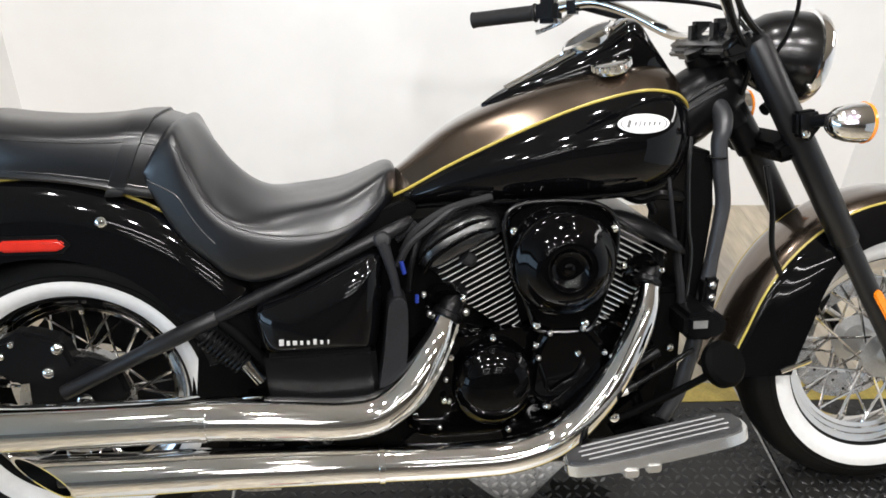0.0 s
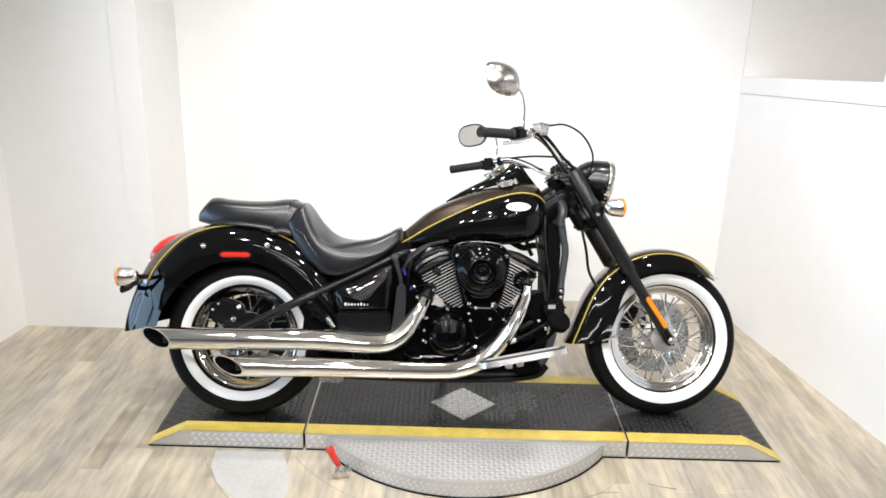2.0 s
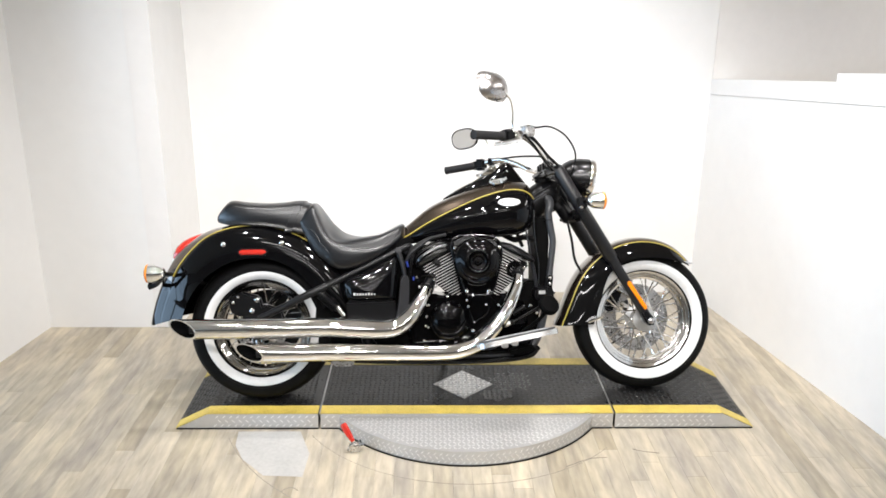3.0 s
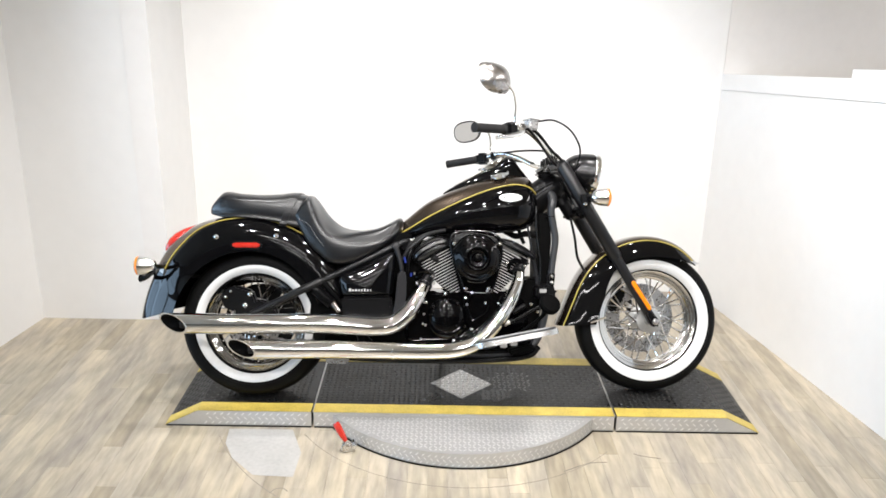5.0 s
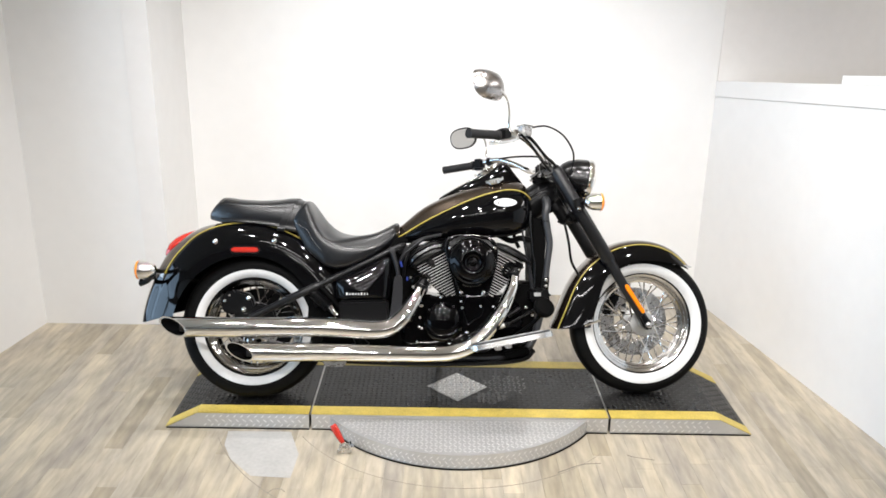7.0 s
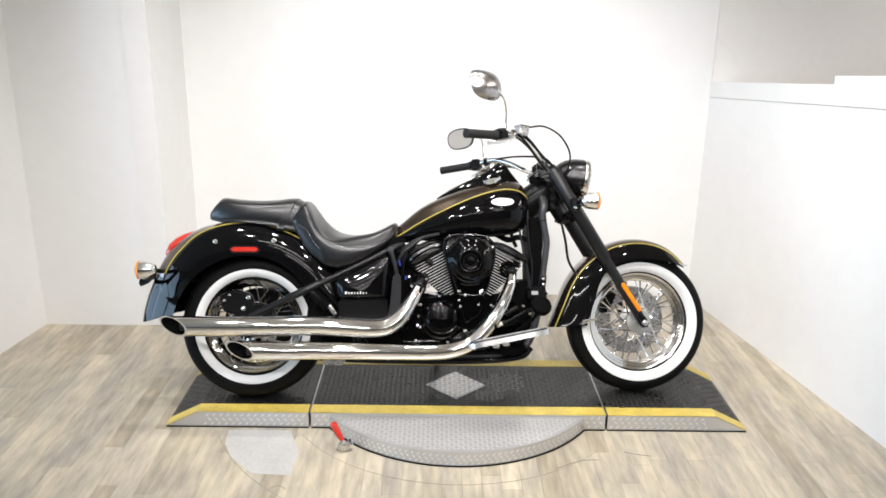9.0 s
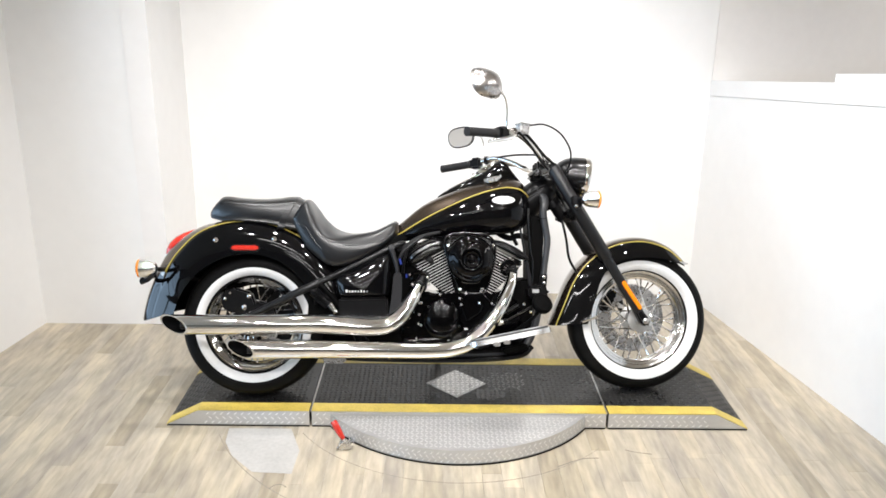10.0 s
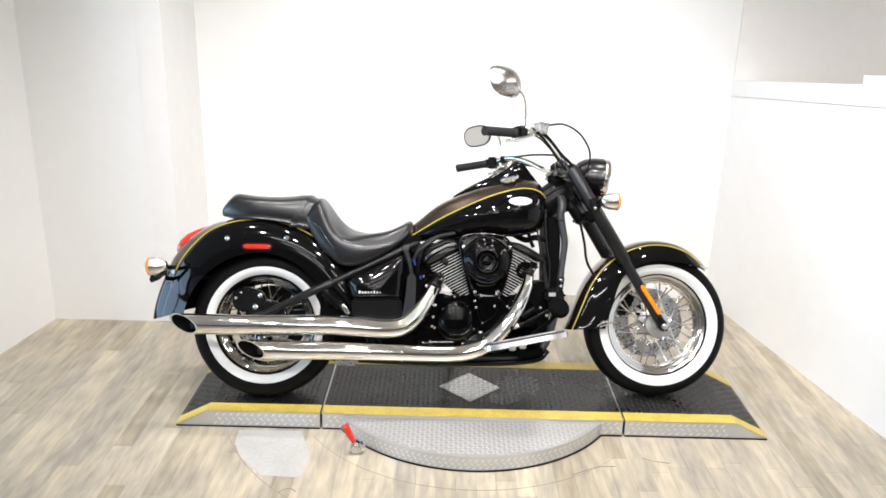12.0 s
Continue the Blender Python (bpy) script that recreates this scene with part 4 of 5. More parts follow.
for pts, r in (
    ([(0.30, -0.25, 1.115), (0.37, -0.22, 1.125), (0.45, -0.16, 1.10), (0.50, -0.12, 1.04), (0.505, -0.09, 0.985), (0.49, -0.07, 0.94)], 0.0040),
    ([(0.26, -0.27, 1.09), (0.31, -0.22, 1.065), (0.38, -0.15, 1.01), (0.46, -0.10, 0.955), (0.49, -0.06, 0.92)], 0.0065),
    ([(0.25, -0.28, 1.08), (0.30, -0.23, 1.045), (0.36, -0.16, 0.99), (0.43, -0.09, 0.93), (0.44, -0.05, 0.87)], 0.0055),
    ([(0.22, 0.30, 1.06), (0.29, 0.22, 1.03), (0.36, 0.13, 1.0), (0.42, 0.08, 0.94), (0.43, 0.06, 0.86)], 0.0065),
    ([(0.20, 0.31, 1.06), (0.26, 0.22, 1.065), (0.34, 0.10, 1.055), (0.42, 0.0, 1.03), (0.45, -0.05, 0.98)], 0.0045),
    ([(0.46, -0.12, 0.74), (0.475, -0.125, 0.66), (0.49, -0.11, 0.58), (0.53, -0.08, 0.52)], 0.0055),
):
    bars("cable", bar(pts, r, seg=8), SATIN)


# ---- tank and dash
TANK = [(-0.247, 0.712, 0.678, 0.030, 0.034, 0.671, 0.664), (-0.20, 0.750, 0.703, 0.050, 0.058, 0.690, 0.670), (-0.12, 0.815, 0.752, 0.076, 0.094, 0.726, 0.679),
        (-0.02, 0.865, 0.803, 0.096, 0.127, 0.760, 0.685), (0.08, 0.902, 0.847, 0.109, 0.147, 0.792, 0.691), (0.16, 0.923, 0.873, 0.114, 0.155, 0.808, 0.695),
        (0.23, 0.934, 0.886, 0.113, 0.153, 0.813, 0.701), (0.285, 0.928, 0.880, 0.104, 0.138, 0.815, 0.715), (0.318, 0.905, 0.862, 0.083, 0.108, 0.812, 0.742), (0.338, 0.865, 0.842, 0.050, 0.060, 0.818, 0.782)]
rows = glide(TANK, 5)
rings = []
for x, zt, zs, ys, w, zm, zb in rows:
    rings.append([Vector((x, y, z)) for y, z in mirrored([(0, zt), (-ys * 0.55, zt - (zt - zs) * 0.16), (-ys, zs), (-ys * 0.40 - w * 0.60, zs + (zm - zs) * 0.43), (-w * 0.995, zm), (-w * 0.985, zb + (zm - zb) * 0.66), (-w * 0.90, zb + (zm - zb) * 0.28), (-w * 0.66, zb), (0, zb)], 4)])
n = len(rings[0])
bm = bmesh.new()
skin(bm, rings, zone=lambda i, j: 1 if j < 8 or j >= n - 8 else 0)
tank = part("fuel_tank", bm, [BLACK, BRONZE], bike, "teardrop fuel tank, black below and bronze above a gold stripe")
for s in (1, -1):
    part("pinstripe", bar([(x, -s * (ys + 0.0012), zs + 0.0010) for x, zt, zs, ys, w, zm, zb in rows], 0.0029, seg=6, n=1, smoothed=False), GOLD, tank, "gold pinstripe")
part("tank_seam", bar([(x, -w * 0.70, zb - 0.002) for x, zt, zs, ys, w, zm, zb in rows], 0.006, seg=8, n=1, smoothed=False), BLACK, tank)
# oval badge with unreadable script drawn as bars
BM = Matrix.Translation((0.213, -0.1565, 0.832)) @ Matrix.Rotation(radians(-13), 4, "X") @ Matrix.Rotation(radians(-1.0), 4, "Z")
bm = turned([(1, 0), (1, 0.7), (0.95, 1.0)], (0, 0, 0), (0, -1, 0), 40)
bm.transform(BM @ Matrix.Diagonal((0.047, 0.0035, 0.0175, 1)))
badge = part("tank_badge", bm, WHITE, tank, "white oval badge with grey marks")
bm = hoop([(0.86, 1.0), (0.90, 1.0), (0.90, 1.12), (0.86, 1.12)], (0, 0, 0), (0, -1, 0), 40)
bm.transform(BM @ Matrix.Diagonal((0.047, 0.0035, 0.0175, 1)))
part("badge_line", bm, GREY, badge)
bm = bmesh.new()
for k, (x, hgt, wd) in enumerate(((-0.027, 0.013, 0.008), (-0.015, 0.007, 0.004), (-0.007, 0.011, 0.0025), (0.001, 0.007, 0.004), (0.010, 0.007, 0.004), (0.019, 0.007, 0.0045), (0.028, 0.006, 0.004))):
    block(bm, (x, -0.0040, 0), (wd * 0.62, 0.0014, hgt), 0, Matrix.Rotation(radians(18), 4, "Y"))
bm.transform(BM)
part("badge_mark", bm, GREY, badge, smooth=False)

DASH = [(-0.052, 0.856, 0.850, 0.004), (-0.02, 0.878, 0.858, 0.020), (0.05, 0.915, 0.882, 0.040), (0.12, 0.953, 0.902, 0.054), (0.175, 0.985, 0.912, 0.062), (0.212, 1.010, 0.918, 0.064), (0.235, 1.008, 0.920, 0.062), (0.262, 0.972, 0.916, 0.058), (0.295, 0.930, 0.900, 0.048), (0.322, 0.898, 0.880, 0.034)]
rows = glide(DASH, 4)
rings = [[Vector((x, y, z)) for y, z in mirrored([(0, zt), (-w * 0.62, zt - 0.004), (-w * 0.93, zt - (zt - zb) * 0.22), (-w, zb), (-w * 0.9, zb - 0.02), (0, zb - 0.03)], 3)] for x, zt, zb, w in rows]
bm = bmesh.new()
skin(bm, rings)
dash = part("dash_console", bm, BLACK, bike, "glossy black tank console with chrome trim")
for s in (-1, 1):
    part("chrome_trim", bar([(x, s * (w + 0.002), zb - 0.002) for x, zt, zb, w in rows[4:-4]], 0.0042, seg=6, n=1, smoothed=False), CHROME, dash, "chrome trim")
    part("chrome_trim", bar([(x, s * w * 0.60, zt - 0.002) for x, zt, zb, w in rows[5:21]], 0.0035, seg=6, n=1, smoothed=False), CHROME, dash, "chrome trim")
part("speedometer", turned([(0.052, -0.01), (0.055, 0.0), (0.055, 0.010), (0.050, 0.014), (0.047, 0.010), (0.003, 0.010)], (0.155, 0, 0.972), (-0.50, 0, 0.86), 40), CHROME, dash, "chrome ringed dial")
bm = turned([(0.046, 0.0), (0.046, 0.0015)], (0.155, 0, 0.972), (-0.50, 0, 0.86), 40)
bm.transform(Matrix.Translation(Vector((-0.50, 0, 0.86)).normalized() * 0.0105))
part("dial_face", bm, PLASTIC, dash)
cap = part("fuel_cap", turned([(0.033, -0.012), (0.035, -0.002), (0.035, 0.003), (0.031, 0.006), (0.018, 0.0085), (0.002, 0.009)], (0.178, -0.066, 0.932), (-0.25, -0.22, 0.94), 36), CHROME, bike, "chrome fuel cap")
bm = bmesh.new()
ax = Vector((-0.25, -0.22, 0.94)).normalized()
u = ax.orthogonal().normalized()
v = ax.cross(u)
for i in range(20):
    a = 2 * math.pi * i / 20
    d = u * math.cos(a) + v * math.sin(a)
    p = Vector((0.178, -0.066, 0.932)) + d * 0.034
    tube(bm, [p - ax * 0.006, p + ax * 0.005], 0.004, seg=6, n=1)
part("cap_flutes", bm, CHROME, cap)


# ---- seats
RIDER = [(-0.658, 0.772, 0.768, 0.762, 0.752, 0.128), (-0.645, 0.797, 0.790, 0.775, 0.720, 0.137), (-0.622, 0.828, 0.820, 0.800, 0.680, 0.143), (-0.598, 0.841, 0.832, 0.806, 0.646, 0.148),
         (-0.578, 0.827, 0.795, 0.757, 0.624, 0.151), (-0.552, 0.792, 0.737, 0.706, 0.602, 0.155), (-0.520, 0.750, 0.694, 0.675, 0.577, 0.160), (-0.470, 0.711, 0.681, 0.655, 0.567, 0.164),
         (-0.400, 0.697, 0.688, 0.647, 0.584, 0.164), (-0.330, 0.706, 0.699, 0.654, 0.618, 0.152), (-0.284, 0.725, 0.716, 0.672, 0.645, 0.130), (-0.245, 0.746, 0.736, 0.702, 0.672, 0.098), (-0.229, 0.749, 0.738, 0.716, 0.692, 0.070), (-0.221, 0.740, 0.735, 0.720, 0.705, 0.050)]
bm = bmesh.new()
srings = []
for x, zt, ze, zs, zb, w in glide(RIDER, 5):
    low = zb + (zs - zb) * 0.45
    half_ring = [(0, zt), (-w * 0.42, zt * 0.5 + ze * 0.5 + 0.003), (-w * 0.76, ze), (-w * 0.965, zs), (-w * 0.985, low), (-w * 0.925, zb), (-w * 0.74, zb - 0.006), (0, zb - 0.006)]
    srings.append([Vector((x, y, z)) for y, z in mirrored(half_ring, 5)])
skin(bm, srings)
seat = part("rider_seat", bm, LEATHER, bike, "black vinyl rider seat with stitched seams")
PILLION = [(-1.008, 0.786, 0.772, 0.050), (-0.998, 0.803, 0.762, 0.078), (-0.974, 0.834, 0.756, 0.096), (-0.944, 0.855, 0.750, 0.108), (-0.88, 0.848, 0.748, 0.121), (-0.80, 0.843, 0.742, 0.128), (-0.72, 0.846, 0.728, 0.132), (-0.675, 0.852, 0.716, 0.132), (-0.640, 0.848, 0.710, 0.128), (-0.606, 0.838, 0.712, 0.116)]


def pad_half(zt, zb, w):
    """Half a section of the pillion pad: flat crown, crease, upright side, tuck at the foot."""
    h = zt - zb
    return [(0, zt), (-w * 0.55, zt - h * 0.02), (-w * 0.88, zt - h * 0.16), (-w * 0.97, zt - h * 0.30), (-w, zb + h * 0.42), (-w * 0.975, zb + h * 0.16), (-w * 0.90, zb), (0, zb)]


bm = bmesh.new()
prings = [[Vector((x, y, z)) for y, z in mirrored(pad_half(zt, zb, w), 4)] for x, zt, zb, w in glide(PILLION, 5)]
skin(bm, prings)
pil = part("pillion_seat", bm, LEATHER, bike, "black vinyl pillion pad with a strap")


def seam(rings, j, parent, skip=(3, 3), r=0.0013, lift=1.002):
    for k in (j, len(rings[0]) - j):
        pts = [r_[k] for r_ in rings[skip[0]:len(rings) - skip[1]]]
        part("seam", bar([(p.x, p.y * lift, p.z) for p in pts], r, seg=6, n=1, smoothed=False), LEATHER, parent)


seam(srings, 15, seat, (14, 8))
seam(srings, 20, seat, (4, 38))
seam(prings, 12, pil, (12, 3))
seam(prings, 20, pil, (8, 3))
# the strap lies aslant over the pad
bm = bmesh.new()
strap = []
for across, lift in ((-0.0155, 0.999), (-0.0145, 1.014), (0.0, 1.018), (0.0145, 1.014), (0.0155, 0.999)):
    strap.append([Vector((-0.652 + across + (z - 0.855) * 0.41, y * lift, 0.79 + (z - 0.79) * lift)) for y, z in mirrored(pad_half(0.8515, 0.7165, 0.1315), 4)])
skin(bm, strap)
part("strap", bm, LEATHER, pil, "vinyl strap")

# ---- frame, swing arm, shock
for s in (-1, 1):
    y = s * 0.135
    part("swing_arm", bar([(-0.83, y, 0.361), (-0.68, y, 0.434), (-0.675, y, 0.437), (-0.555, y, 0.492), (-0.55, y, 0.494)], [0.0140, 0.0140, 0.0160, 0.0160, 0.0140], seg=16, smoothed=False), FRAME, bike, "satin black swing arm tube")
    part("frame_rail", bar([(-0.552, y, 0.493), (-0.36, y, 0.584), (-0.235, y, 0.645), (-0.20, y * 0.8, 0.655)], [0.0125, 0.0125, 0.0125, 0.0115], seg=16, n=3), FRAME, bike, "satin black frame tube")
    part("frame_collar", bar([(-0.478, y, 0.528), (-0.465, y, 0.534)], 0.0142, seg=16, n=1), FRAME, bike)
    part("frame_strut", bar([(-0.55, y, 0.49), (-0.50, y, 0.44), (-0.455, y * 0.95, 0.375), (-0.44, y * 0.9, 0.33)], 0.011, seg=12), DARK, bike)
part("frame_boss", turned([(0.0155, 0), (0.0155, 0.024), (0.012, 0.028), (0.003, 0.029)], (-0.252, -0.142, 0.632), (0, -1, 0.2), 16), PLASTIC, bike)
part("frame_post", bar([(-0.252, -0.160, 0.632), (-0.241, -0.165, 0.597), (-0.231, -0.168, 0.558), (-0.226, -0.168, 0.52)], [0.0125, 0.0095, 0.0085, 0.0085], seg=14), PLASTIC, bike)
helix = [(-0.576 + 0.066 * t + 0.021 * math.cos(2 * math.pi * 10 * t) * 0.66, -0.132 + 0.021 * math.sin(2 * math.pi * 10 * t), 0.462 - 0.060 * t + 0.021 * math.cos(2 * math.pi * 10 * t) * 0.75) for t in np.linspace(0, 1, 121)]
part("shock_spring", bar(helix, 0.0032, seg=6, n=1, smoothed=False), SATIN, bike, "black coil spring")
part("shock_body", bar([(-0.585, -0.132, 0.468), (-0.49, -0.132, 0.385)], 0.013, n=1), SATIN, bike)
part("shock_end", bar([(-0.504, -0.146, 0.409), (-0.478, -0.146, 0.371)], 0.012, n=1), CHROME, bike, "chrome shock end")
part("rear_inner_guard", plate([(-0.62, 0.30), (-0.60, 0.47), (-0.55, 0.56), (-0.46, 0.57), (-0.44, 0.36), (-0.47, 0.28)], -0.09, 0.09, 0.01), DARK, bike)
outline = glide([(-0.484, 0.500), (-0.470, 0.522), (-0.40, 0.549), (-0.30, 0.600), (-0.262, 0.612), (-0.252, 0.598), (-0.255, 0.52), (-0.262, 0.452), (-0.276, 0.437), (-0.36, 0.434), (-0.45, 0.434), (-0.474, 0.445), (-0.484, 0.500)], 4)[:-1]
bm = bmesh.new()
skin(bm, [[(-0.36 + (x + 0.36) * q, y, 0.462 + (z - 0.462) * q) for x, z in outline] for q, y in ((1.0, -0.06), (1.0, -0.140), (0.99, -0.152), (0.95, -0.165), (0.86, -0.176), (0.70, -0.1835), (0.45, -0.188), (0.2, -0.1895), (0.02, -0.190))])
sc = part("side_cover", bm, BLACK, bike, "glossy black side cover", angle=60)
part("tool_cover", plate([(-0.47, 0.432), (-0.268, 0.436), (-0.262, 0.332), (-0.462, 0.330)], -0.172, -0.06, 0.010), SATIN, sc, "satin black lower cover")
bm = bmesh.new()
for k, x in enumerate(np.linspace(-0.434, -0.352, 8)):
    block(bm, (x, -0.1880, 0.4610 if k in (0, 5) else 0.4598), ((0.0082, 0.0056, 0.0076, 0.0052, 0.0050, 0.0056, 0.0052, 0.0030)[k], 0.0060, 0.0105 if k in (0, 5) else 0.0075), 0.0005)
part("side_mark", bm, FIN, sc, "silver lettering bars", smooth=False)
part("frame_cover", plate([tuple(q) for q in glide([(-0.246, 0.503), (-0.242, 0.525), (-0.229, 0.535), (-0.216, 0.531), (-0.210, 0.512), (-0.211, 0.436), (-0.218, 0.392), (-0.235, 0.362), (-0.263, 0.361), (-0.255, 0.416), (-0.246, 0.503)], 3)[:-1]], -0.188, -0.12, 0.006, 3), PLASTIC, bike, "dark grey frame cover")


# added filler: the dark gap under the seat as a near-black panel
part("seat_gap_filler", plate([(-0.62, 0.50), (-0.645, 0.70), (-0.55, 0.625), (-0.47, 0.585), (-0.40, 0.605), (-0.30, 0.655), (-0.21, 0.695), (-0.18, 0.675), (-0.24, 0.630), (-0.50, 0.500)], -0.10, 0.10, 0.006), DARK, bike)
# added near-black panels close the shaded gaps between frame, engine and radiator
part("gap_filler", plate([(-0.50, 0.27), (-0.48, 0.54), (-0.25, 0.645), (-0.06, 0.665), (-0.10, 0.47), (-0.20, 0.42), (-0.20, 0.27)], -0.085, 0.085, 0.01), DARK, bike)
part("gap_filler", plate([(0.27, 0.21), (0.25, 0.46), (0.29, 0.50), (0.345, 0.50), (0.345, 0.24)], -0.09, 0.09, 0.01), DARK, bike)

part("gap_filler", plate([(-0.055, 0.45), (-0.085, 0.69), (0.15, 0.69), (0.185, 0.62), (0.19, 0.45)], -0.075, 0.075, 0.01), DARK, bike)

# added filler: near-black sheet for the dark space between the pipes
part("pipe_gap_filler", plate([(-0.56, 0.20), (-0.52, 0.33), (-0.18, 0.33), (-0.18, 0.19)], -0.10, 0.10, 0.01), DARK, bike)

# ---- engine
part("crankcase", plate([(-0.225, 0.30), (-0.215, 0.40), (-0.16, 0.452), (-0.075, 0.452), (-0.015, 0.426), (0.12, 0.426), (0.19, 0.462), (0.27, 0.43), (0.30, 0.34), (0.28, 0.23), (0.20, 0.185), (-0.12, 0.180), (-0.20, 0.22)], -0.125, 0.125, 0.02, 3), CASE, bike, "glossy black crankcase")
part("sump", plate([(-0.24, 0.205), (-0.10, 0.165), (0.24, 0.165), (0.29, 0.205), (0.28, 0.24), (-0.2, 0.24)], -0.11, 0.11, 0.012), SATIN, bike)
cc = part("clutch_cover", turned([(0.0815, 0), (0.0815, 0.020), (0.079, 0.026), (0.073, 0.030), (0.068, 0.035), (0.060, 0.041), (0.046, 0.0465), (0.026, 0.050), (0.001, 0.051)], (-0.043, -0.133, 0.3405), (0, -1, 0), 48), CASE, bike, "glossy black clutch cover")
for k in (1, 2, 3, 7, 8):
    a = 2 * math.pi * k / 9 + 0.3
    bolt("bolt", (-0.043 + 0.0765 * math.cos(a), -0.160, 0.3405 + 0.0765 * math.sin(a)), 0.0048, cc, mat=SATIN)
cam_cover = part("cam_cover", plate([(0.02, 0.40), (0.045, 0.455), (0.125, 0.462), (0.172, 0.41), (0.165, 0.345), (0.11, 0.265), (0.045, 0.29), (0.03, 0.335)], -0.168, -0.11, 0.014, 3), CASE, bike, "glossy black cam cover")
part("cam_rib", bar([(0.036, -0.166, 0.389), (0.048, -0.170, 0.355), (0.0577, -0.172, 0.3335), (0.080, -0.172, 0.347), (0.1078, -0.171, 0.3645), (0.1228, -0.168, 0.396)], 0.0042, seg=8), CASE, cam_cover)
for x, z in ((0.035, 0.40), (0.055, 0.448), (0.118, 0.455), (0.162, 0.405), (0.155, 0.345), (0.105, 0.278), (0.05, 0.30)):
    bolt("bolt", (x, -0.165, z), 0.0055, cam_cover, mat=STEEL)
gear = part("gear_cover", plate([(-0.205, 0.395), (-0.125, 0.42), (-0.118, 0.33), (-0.14, 0.25), (-0.20, 0.24)], -0.155, -0.11, 0.012), CASE, bike)
for x, z in ((-0.190, 0.385), (-0.135, 0.408), (-0.132, 0.315), (-0.15, 0.262), (-0.138, 0.36)):
    bolt("bolt", (x, -0.153, z), 0.0055, gear, mat=STEEL)
lower = part("oil_cover", plate([(-0.03, 0.262), (0.04, 0.275), (0.10, 0.255), (0.11, 0.215), (-0.02, 0.205)], -0.160, -0.11, 0.010), CASE, bike)
for x, z in ((-0.018, 0.252), (0.092, 0.245), (0.095, 0.222)):
    bolt("bolt", (x, -0.158, z), 0.0055, lower, mat=STEEL)


def cylinder(flip, name):
    """Finned barrel with head and rocker cover; flip mirrors it about the middle of the V."""
    def fx(x):
        return 0.136 - x if flip else x
    u, v = Vector((-0.463, 0, 0.886)), Vector((0.886, 0, 0.463))
    A0 = Vector((-0.026, 0, 0.439))

    def at(a, b, y):
        p = A0 + u * a + v * b
        return Vector((fx(p.x), y, p.z))
    body = bmesh.new()
    for y in (0.0,):
        low = [at(-0.02, 0.0, -0.085), at(-0.02, 0.06, -0.085), at(-0.02, 0.06, 0.085), at(-0.02, 0.0, 0.085)]
        top = [at(0.175, -0.065, -0.098), at(0.175, 0.075, -0.098), at(0.175, 0.075, 0.098), at(0.175, -0.065, 0.098)]
        skin(body, [low, top])
    cyl = part(name, body, SATIN, bike, "black engine cylinder with bright fins", smooth=False)
    for k in range(0 if flip else -2, 17 if flip else 16):
        a = 0.006 + k * 0.0112 if flip else -0.004 + k * 0.0114
        s = min(1.0, k / 14)
        b0, b1 = (-0.010 - 0.055 * s, 0.034 + 0.048 * s) if flip else (0.004 - 0.080 * s, 0.042 + 0.040 * s)
        if k > 10:
            b0 += 0.012 * (k - 10) * (0.4 if not flip else 0.15)
        bm = bmesh.new()
        ring = []
        for da in (-0.0012, 0.0012):
            ring.append([at(a + da, b, y) for b, y in ((b0 + 0.012, -0.112), (b1 - 0.012, -0.112), (b1 - 0.003, -0.108), (b1, -0.098), (b1, 0.098), (b1 - 0.012, 0.110), (b0 + 0.012, 0.110), (b0, 0.098), (b0, -0.098), (b0 + 0.003, -0.108))])
        skin(bm, ring, zone=lambda i, j: 0 if j in (0, 1, 9) else 1)
        for f in bm.faces:
            if len(f.verts) > 4:
                f.material_index = 1
        part("cooling_fin", bm, [FIN, SATIN], cyl, smooth=False)
    # head and rocker cover
    top = 0.0 if not flip else -0.018
    outline = [(0.172, -0.068), (0.172, 0.084), (0.188, 0.096), (0.204 + top * 0.4, 0.096), (0.229 + top, 0.074), (0.240 + top, 0.045), (0.242 + top, 0.0), (0.237 + top, -0.036), (0.222 + top, -0.068), (0.194 + top * 0.5, -0.080)]

    if flip:
        outline = [(0.193 + (a - 0.172) * 0.62, b) for a, b in outline]

    def cap(name_, grow, y, bevel, mat, low=0.0, lb=""):
        bm = bmesh.new()
        mid_a = 0.205
        pts = [(max(mid_a + (a - mid_a) * grow, 0.172 + low), b * grow) for a, b in outline]
        rows_ = [[at(a, b, yy) for a, b in pts] for yy in (-y, y)]
        skin(bm, rows_)
        bmesh.ops.recalc_face_normals(bm, faces=bm.faces)
        bmesh.ops.bevel(bm, geom=[e for e in bm.edges if abs(e.verts[0].co.y - e.verts[1].co.y) < 1e-5], offset=bevel, segments=4, affect="EDGES", clamp_overlap=True)
        return part(name_, bm, mat, cyl, lb)
    cap("cylinder_head", 1.0, 0.112, 0.010, SATIN)
    bm = bmesh.new()
    ridge = [tuple(q) for q in glide(outline + outline[:1], 3)[:-1]]
    rows_ = []
    for grow, y in ((0.98, 0.09), (0.98, 0.112), (0.965, 0.122), (0.92, 0.132), (0.82, 0.141), (0.64, 0.148), (0.40, 0.152), (0.15, 0.1535), (0.02, 0.154)):
        rows_.append([at(max(0.198 + (a - 0.198) * grow, 0.198 if flip else 0.181), 0.005 + (b - 0.005) * grow, -y) for a, b in ridge])
    far = [[Vector((p.x, -p.y, p.z)) for p in r] for r in rows_]
    skin(bm, far[::-1] + rows_)
    # front cover takes a darker black, its shade from facing away put into the material
    part("rocker_cover", bm, SATIN if flip else ROCKER, cyl, "satin black rocker cover", angle=70)
